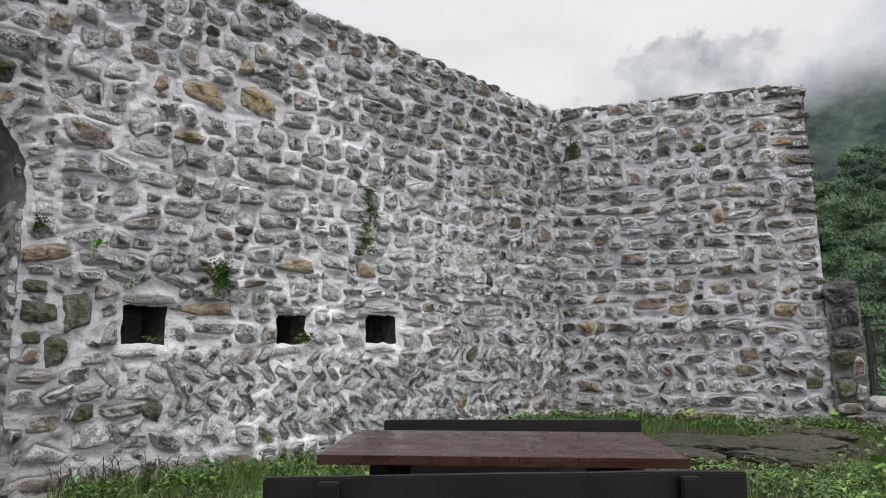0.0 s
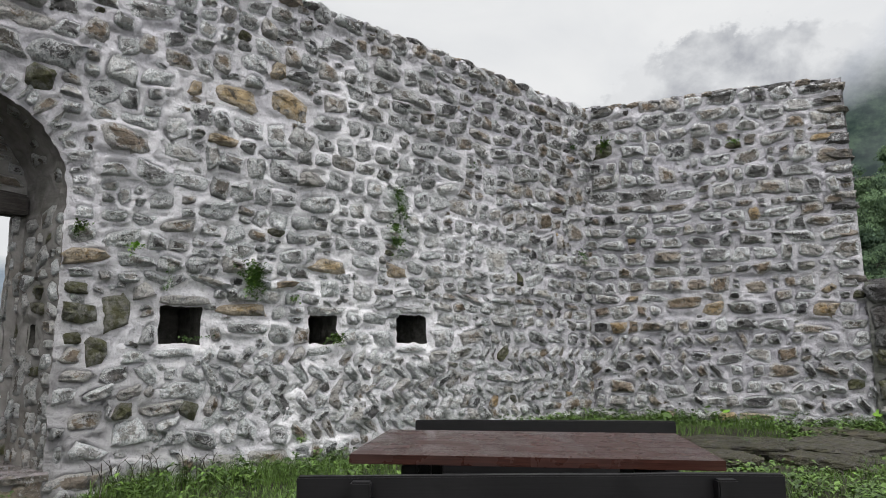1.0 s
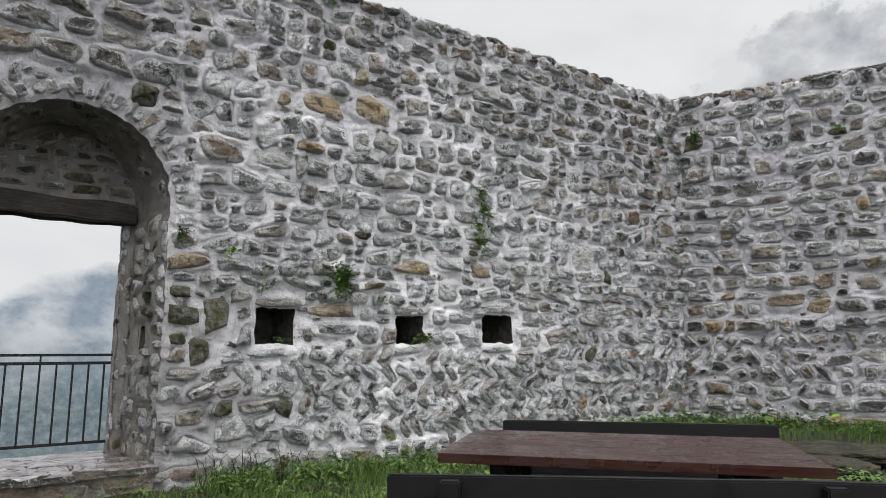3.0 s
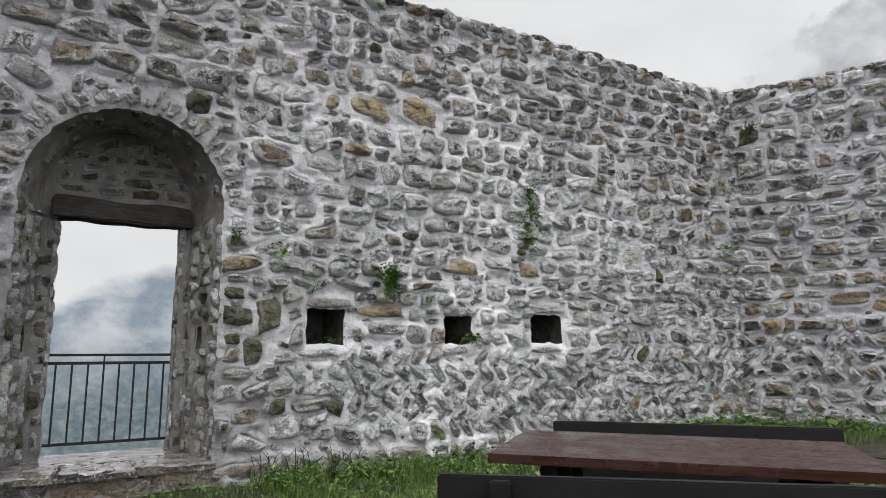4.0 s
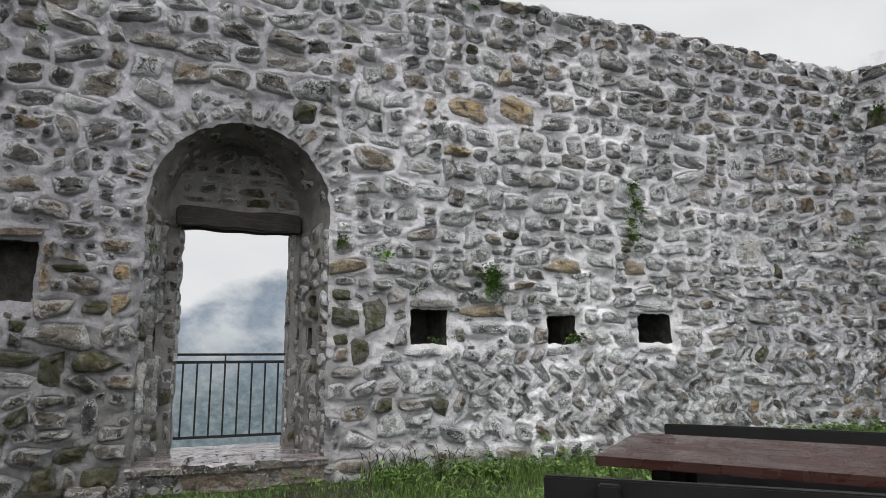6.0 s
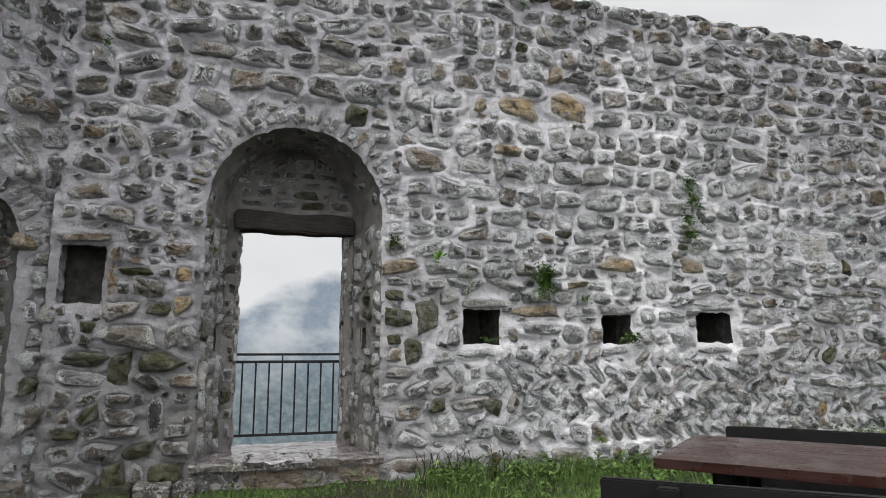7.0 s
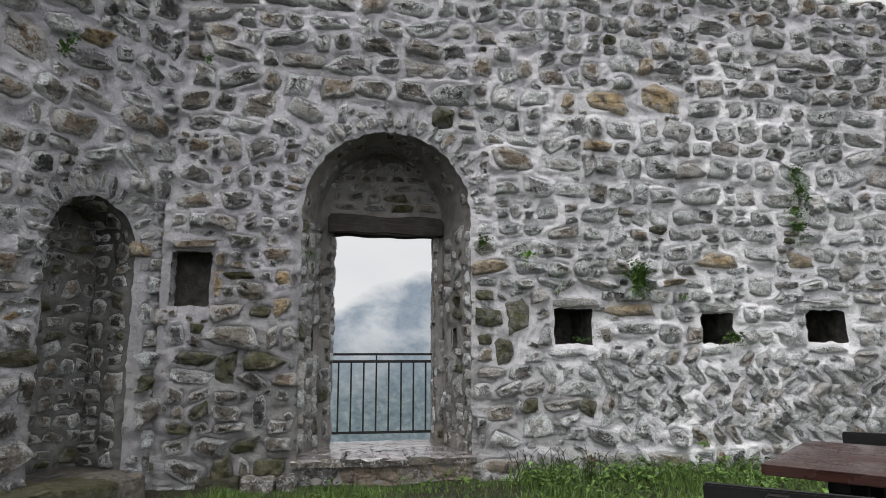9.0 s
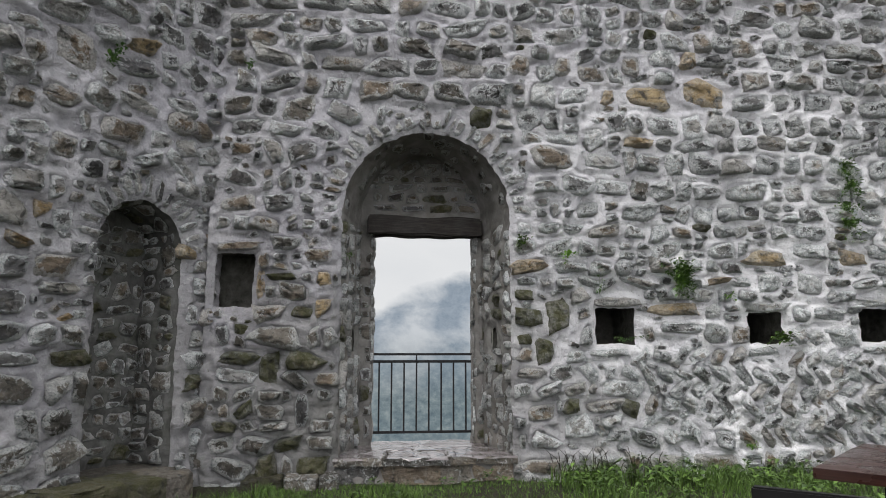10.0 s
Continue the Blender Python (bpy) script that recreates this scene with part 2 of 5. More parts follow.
MAIN, RIGHT, LEFT = Plane(45.0, 6.5), Plane(-18.3, 11.2), Plane(102.0, 4.94)


def dark_mortar_nodes(n):
    # dark grey mortar with darker greenish patches
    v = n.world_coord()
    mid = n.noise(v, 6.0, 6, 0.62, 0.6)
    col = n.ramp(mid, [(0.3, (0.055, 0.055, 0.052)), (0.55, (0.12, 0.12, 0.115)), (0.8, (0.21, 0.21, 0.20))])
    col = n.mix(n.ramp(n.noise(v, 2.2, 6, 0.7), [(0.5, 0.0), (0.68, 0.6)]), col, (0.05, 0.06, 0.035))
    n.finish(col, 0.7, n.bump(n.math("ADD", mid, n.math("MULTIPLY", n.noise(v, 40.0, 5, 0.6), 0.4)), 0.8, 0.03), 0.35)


DARK_MORTAR = material("dark_greenish_mortar", dark_mortar_nodes)


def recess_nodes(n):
    # browner and darker than the mortar of the wall faces
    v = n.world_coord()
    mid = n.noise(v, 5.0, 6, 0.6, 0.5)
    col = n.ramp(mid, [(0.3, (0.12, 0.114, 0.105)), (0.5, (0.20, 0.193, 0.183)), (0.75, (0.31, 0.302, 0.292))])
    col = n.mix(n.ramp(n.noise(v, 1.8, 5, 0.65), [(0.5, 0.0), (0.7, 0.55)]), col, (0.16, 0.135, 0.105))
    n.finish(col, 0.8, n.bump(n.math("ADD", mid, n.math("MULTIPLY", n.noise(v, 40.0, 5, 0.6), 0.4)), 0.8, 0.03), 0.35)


RECESS = material("brown_recess_mortar", recess_nodes)


class Reveal:
    """The side of an opening: s metres along its outline, w metres into the wall."""

    def __init__(self, plane, outline, w0, shrink=0.0, middle=0.0, h0=0.0):
        self.plane, self.w0, self.shrink, self.middle, self.h0 = plane, w0, shrink, middle, h0
        self.pts = np.array(outline, float)
        self.arc = np.concatenate([[0], np.cumsum(np.linalg.norm(np.diff(self.pts, axis=0), axis=1))])
        self.length = self.arc[-1]

    def flat(self, s):
        return np.interp(s, self.arc, self.pts[:, 0]), np.interp(s, self.arc, self.pts[:, 1])

    def inward(self, s):
        u0, z0 = self.flat(np.asarray(s) - 0.06)
        u1, z1 = self.flat(np.asarray(s) + 0.06)
        du, dz = u1 - u0, z1 - z0
        k = np.hypot(du, dz) + 1e-9
        return dz / k, -du / k

    def at(self, s, w, h=0.0):
        s, w, h = np.broadcast_arrays(np.asarray(s, float), np.asarray(w, float), np.asarray(h, float))
        u, z = self.flat(s)
        nu, nz = self.inward(s)
        u = self.middle + (u - self.middle) * (1 - self.shrink * w)
        return self.plane.at(u + nu * h, z + nz * h, self.h0 - self.w0 - w)

    def axes(self, s, w):
        nu, nz = self.inward(s)
        n = self.plane.right * nu + np.array([0, 0, 1.0]) * nz
        across = -self.plane.far * -1.0
        return np.cross(across, n), across, n


def arch_outline(c, hw, spring, low, n=24):
    arc = [(c - hw * math.cos(math.pi * k / n), spring + hw * math.sin(math.pi * k / n)) for k in range(n + 1)]
    return [(c - hw, low), *arc, (c + hw, low)]


def arch_edge(c, hw, spring, low):
    return lambda u, z: np.maximum(np.where(z > spring, np.hypot(u - c, z - spring), np.abs(u - c)) - hw, low - z)


def box_edge(u0, u1, z0, z1):
    return lambda u, z: np.maximum(np.abs(u - (u0 + u1) / 2) - (u1 - u0) / 2, np.abs(z - (z0 + z1) / 2) - (z1 - z0) / 2)


def cut_by(*edges):
    def edge(u, z):
        d = edges[0](u, z)
        for e in edges[1:]:
            d = np.minimum(d, e(u, z))
        return d
    return edge


# ---- stones: a set of rough face shapes, laid in the mortar ----
SEGS = 12


def face_shapes(count, seed):
    """Rough stone faces: a buried rim, a worn shoulder and a broken face."""
    rng = random.Random(seed)
    shapes = []
    for _ in range(count):
        tilt = (rng.uniform(-0.4, 0.4), rng.uniform(-0.5, 0.3))
        # a broken four to six sided block
        corners = []
        for sx, sy in ((-1, -1), (1, -1), (1, 1), (-1, 1)):
            x, y = sx * rng.uniform(0.62, 1.12), sy * rng.uniform(0.6, 1.14)
            if rng.random() < 0.62:
                k = rng.uniform(0.2, 0.62)
                two = [(x, y * (1 - k)), (x * (1 - k), y)]
                corners += two if sx * sy > 0 else two[::-1]
            else:
                corners.append((x, y))
        line = np.array(corners + corners[:1])
        run = np.concatenate([[0], np.cumsum(np.linalg.norm(np.diff(line, axis=0), axis=1))])
        spots = np.sort(np.concatenate([run[:-1], [rng.uniform(0, run[-1]) for _ in range(SEGS - len(corners))]]))
        rim = [(float(np.interp(s, run, line[:, 0])) * rng.uniform(0.86, 1.06), float(np.interp(s, run, line[:, 1])) * rng.uniform(0.84, 1.07)) for s in spots]
        verts = []
        for scale, z, jit in ((1.05, -0.7, 0.0), (rng.uniform(0.94, 1.0), 0.45, 0.2), (rng.uniform(0.74, 0.9), 0.88, 0.24), (rng.uniform(0.34, 0.6), 1.0, 0.3)):
            for x, y in rim:
                j = rng.uniform(-jit, jit)
                sx = scale * rng.uniform(0.94, 1.06)
                verts.append((x * sx, y * sx, z + j + (tilt[0] * x + tilt[1] * y) * (z > 0) * scale))
        verts.append((rng.uniform(-0.15, 0.15), rng.uniform(-0.15, 0.15), 1.0 + rng.uniform(-0.2, 0.2)))
        shapes.append(np.array(verts))
    return shapes


def face_tris():
    tris = []
    for ring in range(3):
        for k in range(SEGS):
            a, b = ring * SEGS + k, ring * SEGS + (k + 1) % SEGS
            c, d = a + SEGS, b + SEGS
            tris += [(a, b, d), (a, d, c)]
    top = 4 * SEGS
    tris += [(3 * SEGS + k, 3 * SEGS + (k + 1) % SEGS, top) for k in range(SEGS)]
    return np.array(tris)


SHAPES, TRIS = face_shapes(60, 5), face_tris()
RIM = np.repeat([1.0, 1.0, 0.72, 0.12, 0.0], [SEGS, SEGS, SEGS, SEGS, 1])


def give_rim(me, values):
    """How near to its edge each corner of a stone lies."""
    me.attributes.new("rim", "FLOAT", "POINT").data.foreach_set("value", np.asarray(values, np.float32))
    return me


SHAPE_MESHES = {}


def shape_mesh(k, kind):
    if (k, kind) not in SHAPE_MESHES:
        SHAPE_MESHES[k, kind] = give_rim(grid_mesh("stone", SHAPES[k], TRIS, [STONE_KINDS[kind]], smooth=True), RIM)
    return SHAPE_MESHES[k, kind]


class Bed:
    """Stones laid on one surface: a, b their middle, w, h their size, turn, how proud they stand, and of what kind."""

    def __init__(self, seed):
        self.rng, self.rows, self.fixed, self.brownish, self.shift = random.Random(seed), [], [], None, lambda a, b: 0.0

    def add(self, a, b, w, h, turn=0.0, proud=0.045, kind="grey", fixed=False):
        self.rows.append((a, b, w, h, turn, proud, kind, self.rng.randrange(len(SHAPES)), fixed))
        if fixed:
            self.fixed.append(self.rows[-1])

    def clear_of_fixed(self, a, b, w, h):
        return all(abs(a - q[0]) > q[2] * 0.46 + w * 0.44 or abs(b - q[1]) > q[3] * 0.46 + h * 0.44 for q in self.fixed)

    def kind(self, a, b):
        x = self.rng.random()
        # where a bed asks for it, mostly darker brown stones are drawn
        if self.brownish and self.brownish(a, b) and x < 0.8:
            return "brownish" if x < 0.6 else "brown" if x < 0.7 else "moss"
        if self.rng.random() < self.shift(a, b):
            return self.rng.choice(("dark", "brownish", "brown", "brownish", "dark"))
        return "dark" if x < 0.12 else "brown" if x < 0.26 else "pale" if x < 0.33 else "ochre" if x < 0.355 else "moss" if x < 0.365 else "grey"

    def courses(self, a0, a1, b0, top, edge=None, herring=None, low=0.10, high=0.24, wide=(0.12, 0.48), loose=12.0, proud=(0.05, 0.125), ragged=0.18):
        rng, b, lean = self.rng, b0, 1
        top_most = max(top(a) for a in np.linspace(a0, a1, 30))
        while b < top_most:
            row, a, lean = rng.uniform(low, high), a0 + rng.uniform(0, 0.1), -lean
            while a < a1:
                mid = b + row / 2 + 0.05 * noise.noise(Vector((a * 0.7, b, 3.3)))
                if herring and herring(a, mid):
                    w, h = rng.uniform(0.22, 0.33), rng.uniform(0.085, 0.14)
                    turn, step = lean * rng.uniform(28, 60), h * 1.4 + 0.05
                    if rng.random() < ragged:
                        turn = rng.uniform(-70, 70)
                        w, h = w * rng.uniform(0.5, 1.0), h * rng.uniform(0.9, 1.5)
                        step = w * 0.85 + 0.03
                else:
                    w = min(wide[1], max(wide[0], rng.lognormvariate(math.log((wide[0] * wide[1]) ** 0.5), 0.46)))
                    h = row * rng.uniform(0.72, 1.08)
                    turn, step = rng.gauss(0, loose), w + rng.uniform(0.0, 0.03)
                c = a + step / 2
                for k in (1.0, 0.8, 0.62, 0.46, 0.32):
                    for c2 in (c, c - w * (1 - k) / 2, c + w * (1 - k) / 2):
                        w2, h2 = w * k, h * (1.0 if k > 0.6 else 0.85)
                        free = mid + h2 * 0.3 < top(c2) - 0.03 and c2 + w2 * 0.4 < a1 and c2 - w2 * 0.4 > a0 and self.clear_of_fixed(c2, mid, w2, h2)
                        if free and edge is not None:
                            free = min(float(edge(np.array(c2 + d * w2 * 0.45), np.array(mid))) for d in (-1, 0, 1)) > 0.02 and float(edge(np.array(c2), np.array(mid))) > (h2 * 0.4 if abs(turn) < 15 else max(w2, h2) * 0.48)
                        if free:
                            break
                    if free:
                        break
                if free:
                    w2, h2 = w2 * 1.1, h2 * 1.1
                    if h2 > 0.15 and w2 < 0.24 and rng.random() < 0.35:
                        for d in (-1, 1):
                            self.add(c2, mid + d * h2 * 0.27, w2 * rng.uniform(0.7, 1), h2 * 0.47, turn, rng.uniform(*proud), self.kind(c2, mid))
                    else:
                        self.add(c2, mid, w2, h2, turn, rng.uniform(*proud), self.kind(c2, mid))
                a += step
            b += row + rng.uniform(0.0, 0.022)

    def pinnings(self, count, a0, a1, b0, b1, edge=None):
        """Small stones pushed into wide joints."""
        rng = self.rng
        have = np.array([(q[0], q[1], q[2] / 2, q[3] / 2) for q in self.rows])
        done = 0
        for _ in range(count * 6):
            a, b = rng.uniform(a0, a1), rng.uniform(b0, b1)
            if edge is not None and float(edge(np.array(a), np.array(b))) < 0.06:
                continue
            d = np.abs((have[:, 0] - a) / (have[:, 2] + 0.02)) ** 3 + np.abs((have[:, 1] - b) / (have[:, 3] + 0.02)) ** 3
            if d.min() > 1.15:
                self.add(a, b, rng.uniform(0.06, 0.15), rng.uniform(0.04, 0.085), rng.uniform(-40, 40), rng.uniform(0.03, 0.055), self.kind(a, b))
                done += 1
                if done >= count:
                    break


def swell(a, b, seed):
    """The slow unevenness of a wall face."""
    return 0.05 * fbm(a * 0.55, b * 0.55, 3, seed) + 0.022 * fbm(a * 2.4, b * 2.4, 3, seed + 5)


def mortar_sheet(surf, a0, a1, b0, top, step, bed, seed, base=None, edge=None, ease=None, smear=1.0, relief=1.0):
    """Verts and quads of the pointed face: mortar that laps up round every stone."""
    na, nb = max(2, int((a1 - a0) / step)), max(2, int((max(top(a) for a in np.linspace(a0, a1, 40)) - b0) / step))
    tops = np.array([top(a) for a in np.linspace(a0, a1, na + 1)])
    A, T = np.meshgrid(np.linspace(a0, a1, na + 1), np.linspace(0, 1, nb + 1), indexing="ij")
    B = b0 + (tops[:, None] - b0) * T
    keep = np.ones_like(A, bool)
    near = np.ones_like(A)
    if edge is not None:
        rag = 0.03 * fbm(A * 9, B * 9, 3, seed + 40)
        S = edge(A, B) + rag
        e = 0.004
        ga, gb = (edge(A + e, B) - edge(A - e, B)) / (2 * e), (edge(A, B + e) - edge(A, B - e)) / (2 * e)
        snap = np.abs(S) < 0.75 * step
        A, B = np.where(snap, A - S * ga, A), np.where(snap, B - S * gb, B)
        keep = (S > 0) | snap
        near = smooth_step(0.0, 0.09, np.where(snap, np.maximum(edge(A, B), 0), S))
    lap = np.zeros_like(A)
    thick = smear * 0.72 + 0.5 * fbm(A * 1.1, B * 1.1, 3, seed + 70)
    for a, b, w, h, turn, proud, kind, shape, fixed in bed.rows:
        r = max(w, h) * 0.85 + 0.03
        i0, i1 = int((a - r - a0) / (a1 - a0) * na), int((a + r - a0) / (a1 - a0) * na) + 2
        i0, i1 = max(i0, 0), min(i1, na + 1)
        if i1 <= i0:
            continue
        height = tops[min(max((i0 + i1) // 2, 0), na)] - b0
        j0, j1 = max(int((b - r - b0) / height * nb) - 1, 0), min(int((b + r - b0) / height * nb) + 3, nb + 1)
        if j1 <= j0:
            continue
        da, db = A[i0:i1, j0:j1] - a, B[i0:i1, j0:j1] - b
        ct, st = math.cos(radians(turn)), math.sin(radians(turn))
        x, y = (da * ct + db * st) / (w / 2), (-da * st + db * ct) / (h / 2)
        q = (np.abs(x) ** 4 + np.abs(y) ** 4) ** 0.25
        band = 1 + 0.05 / min(w, h)
        grown = proud * thick[i0:i1, j0:j1] * (1 - smooth_step(1.0, band + 0.2, q)) - proud * 0.6 * (1 - smooth_step(0.45, 0.9, q))
        lap[i0:i1, j0:j1] = np.maximum(lap[i0:i1, j0:j1], grown)
    H = lap + relief * (swell(A, B, seed) + 0.05 * (0.5 - np.abs(fbm(A * 5 + 0.3 * B, B * 8, 3, seed + 9))) - 0.02 + 0.016 * fbm(A * 22, B * 26, 2, seed + 19))
    if base is not None:
        H = H + base(A, B)
    H = H * (0.25 + 0.75 * near) - 0.03 * (1 - near) ** 2
    if ease is not None:
        H = H * ease(A, B)
    verts = surf.at(A, B, H)
    idx = np.arange(A.size).reshape(A.shape)
    ok = keep[:-1, :-1] & keep[1:, :-1] & keep[1:, 1:] & keep[:-1, 1:]
    quads = np.stack([idx[:-1, :-1], idx[1:, :-1], idx[1:, 1:], idx[:-1, 1:]], -1)[ok]
    return verts.reshape(-1, 3), quads


def join(sheets):
    verts, quads, n = [], [], 0
    for v, q in sheets:
        verts.append(v)
        quads.append(np.asarray(q) + n)
        n += len(v)
    return np.concatenate(verts), np.concatenate(quads)


def plain_sheet(at, na, nb):
    """A plain grid from at(s, t), both from 0 to 1."""
    S, T = np.meshgrid(np.linspace(0, 1, na + 1), np.linspace(0, 1, nb + 1), indexing="ij")
    idx = np.arange(S.size).reshape(S.shape)
    return at(S, T).reshape(-1, 3), np.stack([idx[:-1, :-1], idx[1:, :-1], idx[1:, 1:], idx[:-1, 1:]], -1).reshape(-1, 4)


LAID = []


def lay(bed, surf, owner, seed, loose_count, near, base=None, label=""):
    """Set the stones: those nearest to the place named stay loose pieces, the rest are joined."""
    order = sorted(bed.rows, key=lambda q: (not q[8], math.hypot(q[0] - near[0], q[1] - near[1])))
    kinds = list(STONE_KINDS)
    verts, tris, which, n = [], [], [], 0
    for rank, (a, b, w, h, turn, proud, kind, shape, fixed) in enumerate(order):
        ta, tb, nn = surf.axes(a, b)
        c, s = math.cos(radians(turn)), math.sin(radians(turn))
        rise = float(swell(np.array(a), np.array(b), seed)) + (float(base(np.array(a), np.array(b))) if base else 0.0)
        p = surf.at(a, b, rise)
        x, y, z = (ta * c + tb * s) * w / 2, (tb * c - ta * s) * h / 2, nn * proud
        if rank < loose_count:
            m = Matrix(((x[0], y[0], z[0], p[0]), (x[1], y[1], z[1], p[1]), (x[2], y[2], z[2], p[2]), (0, 0, 0, 1)))
            LAID.append((shape, kind, owner, m))
        else:
            v = SHAPES[shape]
            verts.append(v[:, :1] * x + v[:, 1:2] * y + v[:, 2:] * z + p)
            tris.append(TRIS + n)
            which.append(np.full(len(TRIS), kinds.index(kind)))
            n += len(v)
    if verts:
        me = grid_mesh("rubble", np.concatenate(verts), np.concatenate(tris), list(STONE_KINDS.values()), True, np.concatenate(which))
        give_rim(me, np.tile(RIM, len(verts)))
        tagged(part("rubble", me, owner, label), kind="stuff")


# ---- main wall: arched doorway, three putlog holes, corner hole ----
DOOR_C, DOOR_HW, DOOR_SPRING, SILL = 0.53, 0.85, 2.62, 0.22
U_LEFT, U_RIGHT = -1.54, 9.27
HOLES = ((2.26, 2.67, 1.30, 1.67), (3.90, 4.28, 1.31, 1.635), (5.16, 5.67, 1.335, 1.685))
CORNER_HOLE = (-1.53, -1.16, 1.66, 2.175)


def main_top(u):
    return 5.40 + 0.03 * math.sin(u * 1.3) - 0.04 * math.sin((u - 2) * 0.55) + 0.03 * noise.noise(Vector((u * 3, 0, 0)))


def main_base(u, z):
    return 0.03 * (1 - smooth_step(0.22, 0.32, z + 0.03 * fbm(u * 3, z * 0, 2, 7))) * smooth_step(1.3, 1.55, u)


def main_herring(u, z):
    return 0.33 < z < 1.22 and u > 2.0 and math.sin(u * 1.1 + z * 4) > -0.75


door_edge = arch_edge(DOOR_C, DOOR_HW, DOOR_SPRING, -1.0)
main_edge = cut_by(door_edge, *[box_edge(*h) for h in HOLES], box_edge(*CORNER_HOLE))

wall_main = tagged(new("wall_main"), "tall rubble stone wall with thick pale lime pointing and an arched doorway", "wall", kind="structure")
bed = Bed(11)
# voussoirs round the arch
ang = 0.02
while ang < math.pi - 0.02:
    long, thin = bed.rng.uniform(0.10, 0.26), bed.rng.uniform(0.05, 0.13)
    r = DOOR_HW + 0.03 + long / 2
    bed.add(DOOR_C - r * math.cos(ang), DOOR_SPRING + r * math.sin(ang), long, thin, 180 - math.degrees(ang) + bed.rng.uniform(-14, 14), bed.rng.uniform(0.03, 0.055),
            bed.rng.choice(("pale", "grey", "pale", "grey", "grey", "brown")), True)
    ang += (thin + 0.02) / (DOOR_HW + 0.15)
# lintels and sills of the holes, and the stones that stand out by colour
for u0, u1, z0, z1 in HOLES:
    bed.add((u0 + u1) / 2, z1 + 0.065, (u1 - u0) + 0.16, 0.10, 0, 0.05, "brown" if u0 < 3 else "pale", True)
    bed.add((u0 + u1) / 2 - 0.05, z0 - 0.075, (u1 - u0) + 0.05, 0.10, 3, 0.05, "grey", True)
bed.add(-1.30, 2.245, 0.44, 0.10, 2, 0.05, "brown", True)
bed.add(-1.08, 1.88, 0.11, 0.30, 0, 0.05, "ochre", True)


def set_out(bed, kind, spots, proud=0.065):
    for a, b, w, h, turn in spots:
        bed.add(a, b, w, h, turn, proud, kind, True)


set_out(bed, "ochre", ((3.555, 4.00, 0.56, 0.32, -10), (2.90, 3.94, 0.54, 0.27, -4), (2.45, 3.91, 0.16, 0.18, 0), (3.12, 1.67, 0.62, 0.16, 2), (4.13, 2.21, 0.51, 0.17, -6), (5.09, 2.22, 0.39, 0.20, -3),
                       (-0.48, 1.94, 0.18, 0.19, 0), (-0.48, 1.67, 0.18, 0.22, 0)))
set_out(bed, "brown", ((4.05, 4.54, 0.31, 0.24, 0), (1.50, 4.23, 0.27, 0.25, -8), (1.97, 4.24, 0.22, 0.22, 0), (2.72, 4.29, 0.26, 0.24, -6),
                       (8.96, 3.81, 0.35, 0.43, 0), (8.86, 3.15, 0.5, 0.36, 0), (-0.55, 2.16, 0.28, 0.13, 2), (1.66, 0.63, 0.30, 0.2, 0), (1.62, 0.14, 0.50, 0.19, 0),
                       (3.43, 0.15, 0.52, 0.17, 0), (2.93, 0.14, 0.26, 0.18, 0), (-1.32, 3.22, 0.24, 0.12, 0)))
set_out(bed, "pale", ((2.27, 3.45, 0.31, 0.28, 20), (2.38, 3.20, 0.46, 0.17, 0), (4.60, 1.92, 0.36, 0.28, 0), (6.92, 2.54, 0.5, 0.4, 0)))
set_out(bed, "moss", ((1.86, 1.60, 0.30, 0.38, 4), (1.58, 1.57, 0.34, 0.20, -12), (1.72, 1.26, 0.22, 0.34, 5), (1.52, 1.35, 0.18, 0.14, 0), (2.58, 0.68, 0.22, 0.2, -25), (-0.98, 1.09, 0.22, 0.36, 10)))
set_out(bed, "dark", ((3.54, 4.90, 0.35, 0.16, -3), (4.19, 4.91, 0.47, 0.21, -8), (5.30, 4.84, 0.32, 0.31, 10), (6.80, 3.66, 0.34, 0.42, 0), (2.27, 0.15, 0.40, 0.20, 0),
                      (-0.66, 0.69, 0.15, 0.32, 0), (2.43, 0.42, 0.24, 0.17, -12), (4.86, 3.95, 0.44, 0.26, 0)))
set_out(bed, "grey", ((3.12, 1.47, 0.57, 0.14, -2), (4.13, 1.93, 0.28, 0.22, 0), (2.52, 0.87, 0.56, 0.18, -2), (2.02, 0.50, 0.34, 0.28, 0), (3.18, 0.45, 0.3, 0.22, -20)))
bed.shift = lambda a, b: 0.10 + 0.75 * float(smooth_step(3.0, 3.9, b)) * float(smooth_step(2.6, 4.2, a)) + 0.25 * (a < 1.0) + 0.35 * (b < 0.4 and a < 3.4)
bed.brownish = lambda a, b: a < -0.15 and b < 1.6 + 0.4 * math.sin(a * 5.0)
bed.courses(U_LEFT, U_RIGHT, -0.1, lambda a: 3.1, main_edge, main_herring)
bed.courses(U_LEFT, U_RIGHT, 3.08, main_top, main_edge, None, 0.16, 0.30, (0.18, 0.48), 10.0, (0.06, 0.13))
bed.pinnings(800, U_LEFT + 0.05, U_RIGHT - 0.05, 0.0, 5.2, main_edge)
THICK = 1.15
sheets = [mortar_sheet(MAIN, U_LEFT - 0.06, U_RIGHT + 0.1, -0.5, main_top, 0.024, bed, 21, main_base, main_edge, smear=0.74, relief=1.25)]
main_bed = bed

